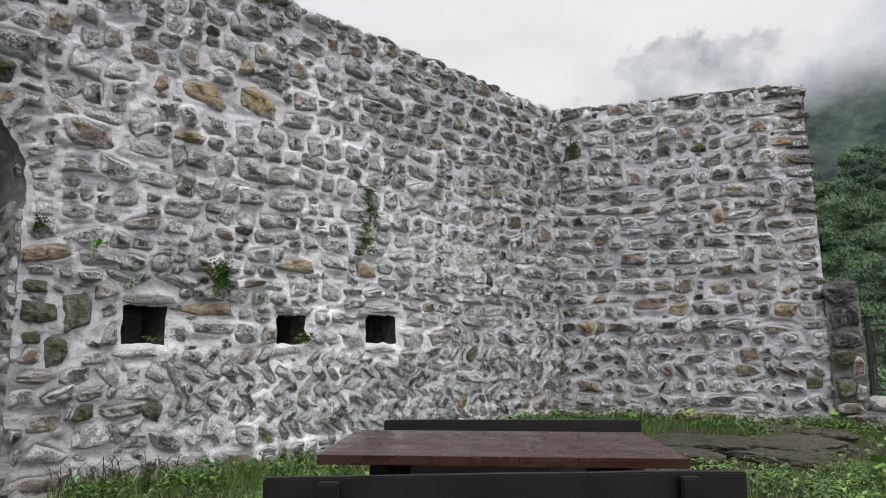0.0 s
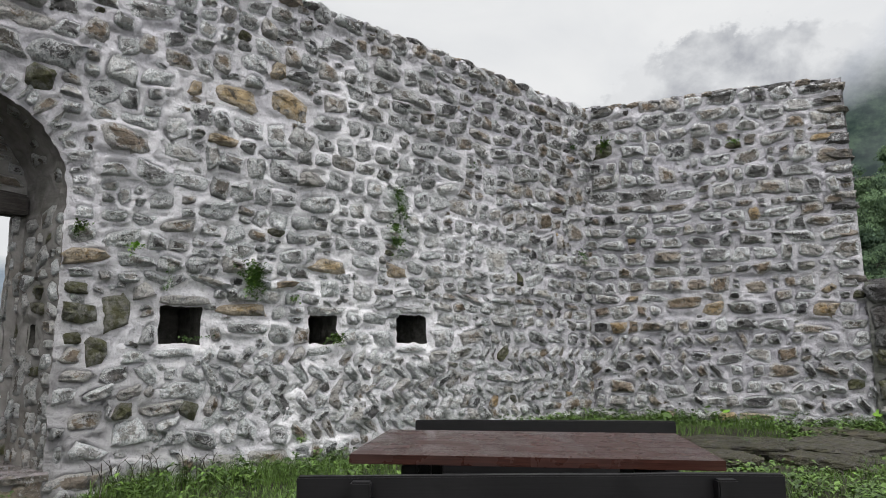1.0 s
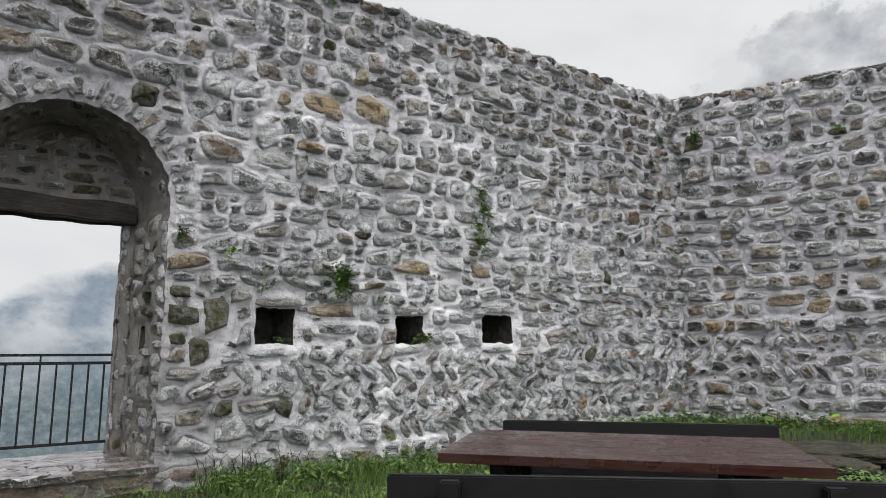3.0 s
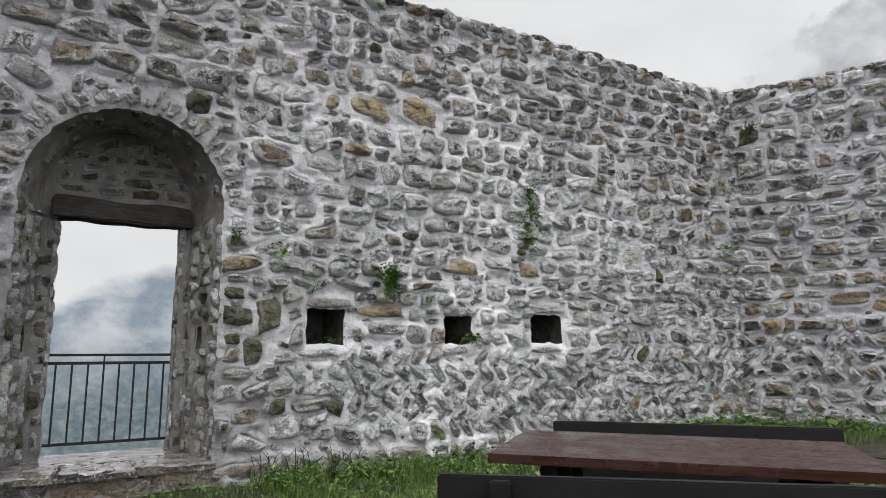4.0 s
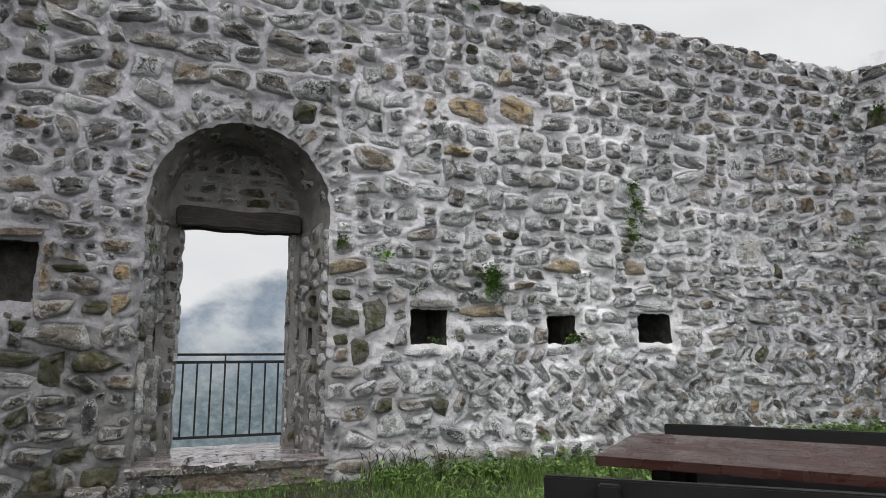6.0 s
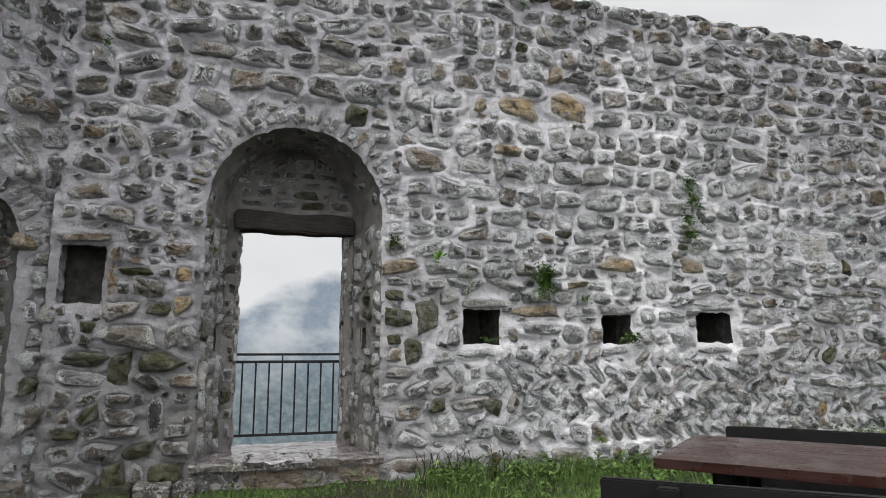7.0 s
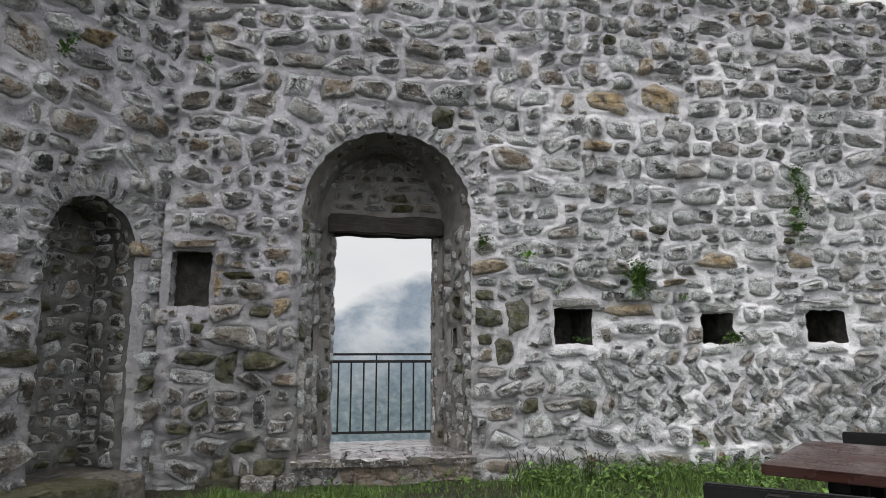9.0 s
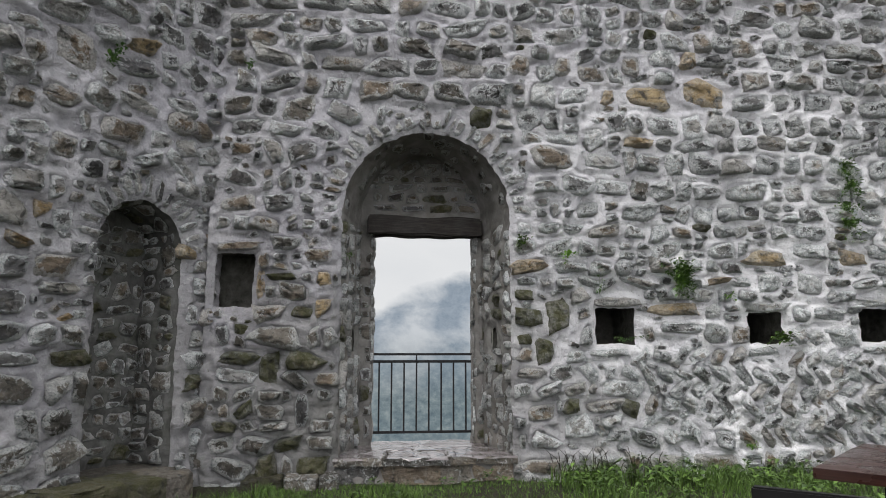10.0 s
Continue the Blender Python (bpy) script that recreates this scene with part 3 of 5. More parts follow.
# the deep arched recess and the square opening behind it
recess = Reveal(MAIN, arch_outline(DOOR_C, DOOR_HW + 0.015, DOOR_SPRING, SILL - 0.4), 0.04, 0.225, 0.55)
JAMB_HOLES = ((6.65, 6.90, 0.47, 0.62), (1.42, 1.66, 0.62, 0.78))
jamb_edge = cut_by(*[box_edge(*h) for h in JAMB_HOLES])
recess_bed = Bed(12)
recess_bed.brownish = lambda a, b: True
for a0, a1 in ((0.4, 2.75), (recess.length - 2.75, recess.length - 0.4)):
    recess_bed.courses(a0, a1, 0.03, lambda a: 0.88, jamb_edge, low=0.19, high=0.31, wide=(0.11, 0.25), loose=12.0, proud=(0.03, 0.05))
for _ in range(26):
    recess_bed.add(recess_bed.rng.uniform(2.9, recess.length - 2.9), recess_bed.rng.uniform(0.1, 0.8), recess_bed.rng.uniform(0.12, 0.26), recess_bed.rng.uniform(0.07, 0.15), 90, 0.03, "brownish")
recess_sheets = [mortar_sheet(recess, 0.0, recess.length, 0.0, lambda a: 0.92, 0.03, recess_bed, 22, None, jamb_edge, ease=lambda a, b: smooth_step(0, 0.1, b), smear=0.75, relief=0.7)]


class Shifted:
    """A plane set back into the wall."""

    def __init__(self, plane, by):
        self.plane, self.by = plane, by

    def at(self, u, z, h=0.0):
        return self.plane.at(u, z, np.asarray(h) - self.by)

    def axes(self, u, z):
        return self.plane.axes(u, z)


tympanum = Shifted(MAIN, 0.9)
tymp_edge = box_edge(0.01, 1.12, -1.0, 2.66)
tymp_bed = Bed(13)
tymp_bed.brownish = lambda a, b: True
tymp_bed.courses(-0.1, 1.2, 2.80, lambda a: 3.4, low=0.09, high=0.15, wide=(0.12, 0.3), proud=(0.02, 0.04))
for a0, a1 in ((-0.18, -0.015), (1.145, 1.33)):
    tymp_bed.courses(a0, a1, 0.26, lambda a: 2.55, low=0.13, high=0.25, wide=(0.11, 0.2), loose=6.0, proud=(0.022, 0.04))
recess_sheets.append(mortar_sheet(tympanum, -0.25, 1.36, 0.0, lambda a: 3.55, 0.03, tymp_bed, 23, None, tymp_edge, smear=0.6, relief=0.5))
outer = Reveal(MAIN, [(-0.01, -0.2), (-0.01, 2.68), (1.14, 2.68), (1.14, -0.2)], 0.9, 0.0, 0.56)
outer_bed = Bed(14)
outer_bed.brownish = lambda a, b: True
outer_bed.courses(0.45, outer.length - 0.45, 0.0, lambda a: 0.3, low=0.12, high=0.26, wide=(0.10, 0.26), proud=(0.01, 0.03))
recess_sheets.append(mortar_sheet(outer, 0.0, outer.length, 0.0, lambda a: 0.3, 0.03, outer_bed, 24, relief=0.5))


# mortar coloured dark, which puts the shade of the holes into their lining
HOLE_SHADE = material("shade_dark_mortar", lambda n: n.finish(n.ramp(n.noise(n.world_coord(), 9.0, 6, 0.65), [(0.3, (0.04, 0.038, 0.033)), (0.7, (0.13, 0.128, 0.115))]), 0.9,
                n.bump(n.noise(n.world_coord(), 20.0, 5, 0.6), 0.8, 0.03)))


def hole_sides(plane, u0, u1, z0, z1, deep, h0=0.0):
    """A pocket in the wall: four sides and a back."""
    g = 0.02
    side = Reveal(plane, [(u0 - g, z0 - g), (u0 - g, z1 + g), (u1 + g, z1 + g), (u1 + g, z0 - g), (u0 - g, z0 - g)], 0.05, 0.0, 0.0, h0)
    empty = Bed(1)
    return [mortar_sheet(side, 0, side.length, 0.0, lambda a: deep, 0.03, empty, int(u0 * 10) + 60, ease=lambda a, b: smooth_step(0, 0.1, b)),
            mortar_sheet(Shifted(plane, deep - 0.03), u0 - 0.08, u1 + 0.08, z0 - 0.08, lambda a: z1 + 0.08, 0.04, empty, int(u0 * 10) + 61)]


pockets = []
for s0, s1, w0, w1 in JAMB_HOLES:
    g = 0.02
    line = [(s0 - g, w0 - g), (s1 + g, w0 - g), (s1 + g, w1 + g), (s0 - g, w1 + g), (s0 - g, w0 - g)]
    sides = []
    for (p0, q0), (p1, q1) in zip(line, line[1:]):
        sides.append(plain_sheet(lambda s, t: recess.at(p0 + (p1 - p0) * s, q0 + (q1 - q0) * s, -0.02 - 0.25 * t), 3, 3))
    sides.append(plain_sheet(lambda s, t: recess.at(s0 - g + (s1 - s0 + 2 * g) * s, w0 - g + (w1 - w0 + 2 * g) * t, -0.26), 3, 3))
    pockets.append(sides)
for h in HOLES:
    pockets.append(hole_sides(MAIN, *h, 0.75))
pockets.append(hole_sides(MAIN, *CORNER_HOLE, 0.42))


def wall_shell(plane, u0, u1, top, thick, edge=None):
    """Top, back and ends of a wall."""
    empty = Bed(2)
    tops = np.vectorize(top)
    return [plain_sheet(lambda s, t: plane.at(u0 + (u1 - u0) * s, tops(u0 + (u1 - u0) * s) + 0.03 * np.sin(t * 3.14) + 0.012 * fbm(s * 60, t * 6, 2, 4), -thick * t + 0.02), 200, 6),
            mortar_sheet(Shifted(plane, thick), u0, u1, -3.0, top, 0.12, empty, 77, None, edge),
            plain_sheet(lambda s, t: plane.at(u0 + 0 * s, -3 + (top(u0) + 3) * t, -thick * s), 2, 8),
            plain_sheet(lambda s, t: plane.at(u1 + 0 * s, -3 + (top(u1) + 3) * t, -thick * s), 2, 8)]


sheets += wall_shell(MAIN, U_LEFT - 0.9, U_RIGHT + 0.4, main_top, THICK, box_edge(-0.05, 1.2, -0.8, 2.75))
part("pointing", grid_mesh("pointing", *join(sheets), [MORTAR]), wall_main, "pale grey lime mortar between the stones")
part("recess_lining", grid_mesh("recess_lining", *join(recess_sheets), [RECESS]), wall_main, "darker brown grey mortar inside the doorway")
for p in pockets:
    part("putlog_hole", grid_mesh("putlog_hole", *join(p), [HOLE_SHADE]), wall_main, "deep square hole with its sides coloured dark for shade")
lay(main_bed, MAIN, wall_main, 21, 300, (1.9, 1.4), main_base)
lay(recess_bed, recess, wall_main, 22, 0, (0, 0))
lay(tymp_bed, tympanum, wall_main, 23, 0, (0, 0))
lay(outer_bed, outer, wall_main, 24, 0, (0, 0))

# ---- right wall ----
R0, R1 = -1.68, 2.27


def right_top(u):
    return 5.42 + 0.02 * math.sin(u * 2.1) + 0.03 * noise.noise(Vector((u * 3, 4, 0)))


def right_herring(u, z):
    return z < 1.5 and noise.noise(Vector((u * 0.8, z * 1.2, 9))) > -0.15


class Battered(Plane):
    """A plane whose right end runs out a little towards its foot."""

    def at(self, u, z, h=0.0):
        u, z, h = np.broadcast_arrays(np.asarray(u, float), np.asarray(z, float), np.asarray(h, float))
        return super().at(u + np.clip((u - 0.5) / 1.7, 0, 1) * (5.3 - z) * 0.018, z, h)


RIGHT_FACE = Battered(-18.3, 11.2)
wall_right = tagged(new("wall_right"), "rubble stone wall with pale mortar and a broken off end", "wall", kind="structure")
bed = Bed(31)
set_out(bed, "moss", ((-1.34, 4.6, 0.34, 0.30, 0), (0.73, 4.5, 0.28, 0.14, 0), (2.05, 0.75, 0.3, 0.2, 0)))
set_out(bed, "brown", ((-0.30, 4.08, 0.34, 0.33, 0), (2.0, 4.21, 0.39, 0.30, 0), (2.02, 3.5, 0.34, 0.18, 0), (0.9, 2.2, 0.42, 0.26, 0), (-0.16, 1.98, 0.60, 0.24, 0), (1.6, 1.55, 0.62, 0.15, 0)))
set_out(bed, "ochre", ((1.96, 4.5, 0.47, 0.16, 0), (1.84, 2.15, 0.25, 0.14, 30)))
set_out(bed, "dark", ((2.0, 5.05, 0.34, 0.16, 0), (1.30, 4.97, 0.40, 0.22, 0), (-0.35, 0.60, 0.43, 0.26, 10), (-1.13, 0.99, 0.36, 0.20, 0), (0.45, 1.1, 0.5, 0.2, 10), (-0.16, 4.48, 0.45, 0.30, 0)))
bed.shift = lambda a, b: 0.08 + 0.4 * float(smooth_step(3.2, 4.4, b))
bed.courses(R0, R1, 0.0, right_top, None, right_herring, 0.14, 0.26, (0.18, 0.48), 6.0, (0.06, 0.13), 0.7)
bed.pinnings(200, R0, R1, 0.0, 5.1)
sheets = [mortar_sheet(RIGHT_FACE, R0 - 0.1, R1 + 0.03, -0.5, right_top, 0.028, bed, 33, smear=0.74, relief=1.2)]
sheets += wall_shell(RIGHT_FACE, R0 - 0.6, R1 + 0.03, right_top, 0.9)
part("pointing", grid_mesh("pointing", *join(sheets), [MORTAR]), wall_right, "pale grey lime mortar between the stones")
lay(bed, RIGHT_FACE, wall_right, 33, 300, (0.6, 1.4))

# ---- low pier against the end of the right wall ----
P0, P1 = 2.27, 2.70


def pier_top(u):
    return 2.20 + 0.03 * math.sin(u * 9)


stone_pier = tagged(new("stone_pier"), "low pier of large dark rubble stones against the wall end", "pier")
bed = Bed(35)
set_out(bed, "black", ((2.48, 2.06, 0.49, 0.29, 0), (2.42, 1.73, 0.29, 0.37, 4), (2.61, 1.73, 0.18, 0.37, 0), (2.52, 1.39, 0.44, 0.29, 0)), 0.11)
set_out(bed, "moss", ((2.44, 1.14, 0.29, 0.22, 0), (2.44, 0.71, 0.29, 0.32, 0)), 0.10)
set_out(bed, "brown", ((2.61, 0.99, 0.16, 0.37, 0), (2.61, 0.62, 0.16, 0.32, 0), (2.48, 0.42, 0.37, 0.22, 0)), 0.10)
bed.brownish = lambda a, b: True
bed.courses(P0, P1, 0.0, pier_top, None, None, 0.14, 0.22, (0.15, 0.34), 5.0)
sheets = [mortar_sheet(Shifted(RIGHT_FACE, -0.06), P0, P1 + 0.02, -0.5, pier_top, 0.03, bed, 36, smear=0.3)] + wall_shell(RIGHT_FACE, P0, P1 + 0.02, pier_top, 0.6)
part("pointing", grid_mesh("pointing", *join(sheets), [DARK_MORTAR]), stone_pier, "weathered grey mortar between the stones")
lay(bed, Shifted(RIGHT_FACE, -0.06), stone_pier, 36, 60, (2.4, 1.2))

# ---- left wall with the arched niche ----
# towards L0 the wall runs unseen, added to close and shade the yard
L0, L1 = -6.0, 4.74
NICHE_C, NICHE_HW, NICHE_SPRING = 3.91, 0.43, 2.14


def left_top(u):
    return 5.4 + 0.04 * math.sin(u * 1.7)


niche_edge = arch_edge(NICHE_C, NICHE_HW, NICHE_SPRING, 0.20)
wall_left = tagged(new("wall_left"), "rubble stone wall with darker low stones and an arched niche beside the corner", "wall", kind="structure")
bed = Bed(41)
for k in range(15):
    ang = math.pi * (k + 0.5) / 15
    r = NICHE_HW + 0.13
    bed.add(NICHE_C - r * math.cos(ang), NICHE_SPRING + r * math.sin(ang), 0.24, 0.075, 180 - math.degrees(ang) + bed.rng.uniform(-9, 9), 0.04,
            bed.rng.choice(("pale", "grey", "dark")), True)
set_out(bed, "brown", ((3.08, 1.90, 0.36, 0.22, 0), (3.13, 3.66, 0.46, 0.34, -10), (3.03, 3.23, 0.35, 0.20, -8), (3.08, 2.83, 0.28, 0.24, 0)))
set_out(bed, "ochre", ((2.96, 2.32, 0.16, 0.16, 0), (4.37, 2.15, 0.2, 0.15, 0)))
set_out(bed, "dark", ((4.32, 3.87, 0.40, 0.2, -38), (4.36, 4.25, 0.34, 0.26, -30)))
set_out(bed, "pale", ((3.75, 3.40, 0.51, 0.13, -8), (3.14, 1.72, 0.39, 0.12, 0)))
bed.brownish = lambda a, b: b < 1.3 + 0.5 * math.sin(a * 2.0)
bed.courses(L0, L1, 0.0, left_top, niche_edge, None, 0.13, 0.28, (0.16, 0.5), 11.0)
bed.pinnings(160, 1.5, L1, 0.2, 5.0, niche_edge)
left_bed = bed
sheets = [mortar_sheet(LEFT, L0, L1 + 0.08, -0.5, left_top, 0.028, bed, 43, None, niche_edge, smear=0.74, relief=1.25)]
lining = []
niche = Reveal(LEFT, arch_outline(NICHE_C, NICHE_HW + 0.015, NICHE_SPRING, 0.1), 0.04, 0.0, NICHE_C)
niche_bed = Bed(44)
niche_bed.brownish = lambda a, b: True
niche_bed.courses(0.1, niche.length - 0.1, 0.06, lambda a: 0.55, low=0.16, high=0.28, wide=(0.09, 0.22), proud=(0.025, 0.05))
lining.append(mortar_sheet(niche, 0.0, niche.length, 0.0, lambda a: 0.6, 0.03, niche_bed, 45, ease=lambda a, b: smooth_step(0, 0.1, b)))
niche_back = Shifted(LEFT, 0.55)
back_bed = Bed(46)
back_bed.brownish = lambda a, b: True
back_bed.courses(NICHE_C - 0.42, NICHE_C + 0.42, 0.25, lambda a: 2.5, low=0.11, high=0.2, wide=(0.12, 0.3), proud=(0.02, 0.045))
lining.append(mortar_sheet(niche_back, NICHE_C - 0.5, NICHE_C + 0.5, 0.1, lambda a: 2.6, 0.03, back_bed, 47))
sheets += wall_shell(LEFT, L0, L1 + 0.6, left_top, 0.95)
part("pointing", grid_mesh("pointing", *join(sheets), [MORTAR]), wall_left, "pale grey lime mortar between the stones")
part("niche_lining", grid_mesh("niche_lining", *join(lining), [DARK_MORTAR]), wall_left, "dark mortar with greenish patches inside the niche")
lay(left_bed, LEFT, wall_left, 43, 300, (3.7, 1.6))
lay(niche_bed, niche, wall_left, 45, 0, (0, 0))
lay(back_bed, niche_back, wall_left, 47, 0, (0, 0))

# ---- ground: yard, steep slopes outside, hillside ----
def ground_height(x, y):
    r, bearing = np.hypot(x, y), np.degrees(np.arctan2(-x, y))
    yard = 0.14 * smooth_step(7.0, 10.5, y) * smooth_step(-2.5, 0.5, x) + 0.05 * fbm(x * 0.6, y * 0.6, 3, 3) + 0.02 * fbm(x * 3, y * 3, 2, 4)
    yard = yard * smooth_step(1.0, 4.5, r)
    past = np.maximum(np.maximum(-x * 0.7071 + y * 0.7071 - 7.5, x * 0.314 + y * 0.9494 - 12.9), -x * 0.978 - y * 0.208 - 5.5)
    past = np.maximum(past, r - 22)
    fall = -np.clip(past, 0, 70) * 1.1
    hill = 1 - smooth_step(20, 32, np.abs(bearing + 50))
    rise = hill * (np.clip(r - 30, 0, 60) * 1.25 + np.clip(r - 90, 0, 60) * 0.6)
    return yard + fall + rise + smooth_step(40, 120, r) * 6 * fbm(x * 0.02, y * 0.02, 3, 8)


def ground_nodes(n):
    v = n.world_coord()
    col = n.ramp(n.noise(v, 2.6, 7, 0.7), [(0.3, (0.016, 0.013, 0.010)), (0.5, (0.026, 0.023, 0.013)), (0.62, (0.024, 0.032, 0.011)), (0.8, (0.032, 0.05, 0.013))])
    col = n.mix(n.ramp(n.noise(v, 60.0, 4, 0.7), [(0.35, 0.6), (0.5, 0.0)]), col, (0.012, 0.011, 0.008))
    n.finish(col, 0.85, n.bump(n.noise(v, 25.0, 6, 0.7), 0.9, 0.04))


EARTH = material("grassy_earth", ground_nodes)


def ground_sheet(s, t):
    r = 900 * (np.exp(t * 7.0) - 1) / (math.exp(7.0) - 1)
    a = s * 2 * math.pi
    x, y = -r * np.sin(a), r * np.cos(a)
    return np.stack([x, y, ground_height(x, y)], -1)


tagged(new("ground", grid_mesh("ground", *plain_sheet(ground_sheet, 300, 260), [EARTH])), "uneven grassy earth of the castle yard", "ground", kind="structure")


# ---- distance: cloud, misty mountains, glowing backdrop ----
def backdrop_nodes(m):
    nt = m.node_tree
    nt.nodes.clear()
    n = Nodes(nt, None)
    uv = nt.nodes.new("ShaderNodeUVMap").outputs[0]
    sep = nt.nodes.new("ShaderNodeSeparateXYZ")
    nt.links.new(uv, sep.inputs[0])
    az, el = sep.outputs[0], sep.outputs[1]

    def stretch(sx, sy):
        mp = nt.nodes.new("ShaderNodeMapping")
        nt.links.new(uv, mp.inputs["Vector"])
        mp.inputs["Scale"].default_value = (sx, sy, 1)
        return mp.outputs[0]
    cloud = n.noise(stretch(0.05, 0.09), 1.0, 6, 0.55, 0.4)
    wisps = n.noise(stretch(0.13, 0.15), 1.0, 7, 0.58, 0.15)
    rough = n.math("SUBTRACT", n.noise(stretch(0.35, 0.5), 1.0, 8, 0.65), 0.5)
    forest = n.noise(stretch(1.3, 1.6), 1.0, 6, 0.72)

    def ridge(top, mid, curve, jag, soft):
        d = n.math("SUBTRACT", az, mid)
        line = n.math("SUBTRACT", top, n.math("MULTIPLY", n.math("MULTIPLY", d, d), curve))
        line = n.math("ADD", line, n.math("MULTIPLY", rough, jag))
        return n.ramp(n.math("DIVIDE", n.math("SUBTRACT", line, el), soft), [(0.0, 0.0), (1.0, 1.0)])
    # cloud, mist and haze are all painted into the colour this sheet emits
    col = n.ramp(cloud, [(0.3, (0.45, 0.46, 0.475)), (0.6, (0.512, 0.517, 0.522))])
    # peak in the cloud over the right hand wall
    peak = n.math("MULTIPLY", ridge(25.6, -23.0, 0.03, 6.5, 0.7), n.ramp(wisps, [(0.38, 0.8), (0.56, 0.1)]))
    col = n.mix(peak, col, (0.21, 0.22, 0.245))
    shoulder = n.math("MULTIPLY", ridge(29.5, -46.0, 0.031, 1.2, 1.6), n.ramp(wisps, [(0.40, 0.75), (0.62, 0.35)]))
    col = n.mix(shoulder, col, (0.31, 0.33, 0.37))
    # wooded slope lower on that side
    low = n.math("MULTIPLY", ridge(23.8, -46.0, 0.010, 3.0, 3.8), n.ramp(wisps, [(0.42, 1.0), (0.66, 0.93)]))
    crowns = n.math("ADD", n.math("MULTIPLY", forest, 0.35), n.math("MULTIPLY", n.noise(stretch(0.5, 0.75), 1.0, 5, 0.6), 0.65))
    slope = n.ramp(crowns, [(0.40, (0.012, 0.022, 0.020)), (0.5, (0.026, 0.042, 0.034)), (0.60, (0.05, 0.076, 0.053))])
    # the slope pales as it climbs: haze mixed into its colour
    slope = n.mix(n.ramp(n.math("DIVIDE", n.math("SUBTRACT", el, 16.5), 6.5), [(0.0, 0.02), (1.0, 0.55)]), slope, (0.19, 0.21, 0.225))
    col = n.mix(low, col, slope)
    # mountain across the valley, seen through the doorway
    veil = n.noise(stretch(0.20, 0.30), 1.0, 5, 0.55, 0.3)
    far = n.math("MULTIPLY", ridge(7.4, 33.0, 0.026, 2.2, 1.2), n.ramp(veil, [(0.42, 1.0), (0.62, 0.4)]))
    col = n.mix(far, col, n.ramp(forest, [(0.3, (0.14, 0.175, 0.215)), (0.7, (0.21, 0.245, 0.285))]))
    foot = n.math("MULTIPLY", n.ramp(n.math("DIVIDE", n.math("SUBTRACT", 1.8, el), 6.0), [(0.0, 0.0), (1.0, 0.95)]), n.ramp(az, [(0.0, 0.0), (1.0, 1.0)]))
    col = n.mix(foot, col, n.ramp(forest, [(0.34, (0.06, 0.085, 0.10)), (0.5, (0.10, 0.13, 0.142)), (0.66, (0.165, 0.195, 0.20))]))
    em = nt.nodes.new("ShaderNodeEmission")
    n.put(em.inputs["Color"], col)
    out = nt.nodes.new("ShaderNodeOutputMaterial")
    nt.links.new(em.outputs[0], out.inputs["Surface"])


mist = bpy.data.materials.new("misty_distance")
mist.use_nodes = True
backdrop_nodes(mist)
AZ0, AZ1, EL0, EL1 = -75.0, 95.0, -35.0, 42.0


def backdrop_sheet(s, t):
    az, el = np.radians(AZ0 + (AZ1 - AZ0) * s), np.radians(EL0 + (EL1 - EL0) * t)
    return 420 * np.stack([-np.sin(az) * np.cos(el), np.cos(az) * np.cos(el), np.sin(el)], -1)


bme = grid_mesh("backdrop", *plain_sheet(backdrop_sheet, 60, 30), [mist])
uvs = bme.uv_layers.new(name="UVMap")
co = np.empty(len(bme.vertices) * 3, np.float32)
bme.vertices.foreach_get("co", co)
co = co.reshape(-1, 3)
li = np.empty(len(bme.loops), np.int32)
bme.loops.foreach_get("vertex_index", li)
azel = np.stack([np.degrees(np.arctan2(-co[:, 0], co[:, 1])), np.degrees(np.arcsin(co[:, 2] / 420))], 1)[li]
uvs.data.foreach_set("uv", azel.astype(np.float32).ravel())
tagged(new("backdrop", bme), "glowing backdrop painted with low cloud and misty wooded mountains", "backdrop", kind="structure")


# ---- doorway: timber lintel, wet sill, railing ----
def wood_nodes(dark, light, gloss, along=(1, 14, 14), spec=0.5, relief=0.35):
    def build(n):
        v = n.coord("Object", along)
        grain = n.noise(v, 3.0, 8, 0.62, 1.4)
        streak = n.noise(n.coord("Object", (along[0] * 0.6, along[1] * 3, along[2] * 3)), 4.0, 4, 0.6)
        wet = n.noise(n.world_coord(), 5.0, 4, 0.55)
        col = n.ramp(grain, [(0.3, dark), (0.7, light)])
        col = n.mix(n.ramp(streak, [(0.35, 0.6), (0.55, 0.0)]), col, tuple(c * 0.35 for c in dark))
        h = n.math("ADD", grain, n.math("MULTIPLY", streak, 0.7))
        n.finish(col, n.ramp(wet, [(0.35, gloss), (0.65, gloss + 0.3)]), n.bump(h, relief, 0.004), spec)
    return build


OLD_TIMBER = material("old_timber", wood_nodes((0.016, 0.014, 0.013), (0.06, 0.052, 0.046), 0.7, relief=0.8))
TABLE_WOOD = material("red_brown_wood", wood_nodes((0.024, 0.010, 0.008), (0.062, 0.025, 0.019), 0.09, relief=0.15))
DARK_WOOD = material("black_brown_wood", wood_nodes((0.003, 0.003, 0.0035), (0.006, 0.0055, 0.006), 0.38, spec=0.28, relief=0.12))
IRON = material("black_painted_iron", lambda n: n.finish(n.ramp(n.noise(n.world_coord(), 30.0, 4), [(0.3, (0.006, 0.006, 0.007)), (0.7, (0.014, 0.014, 0.016))]), 0.6, None, 0.35))


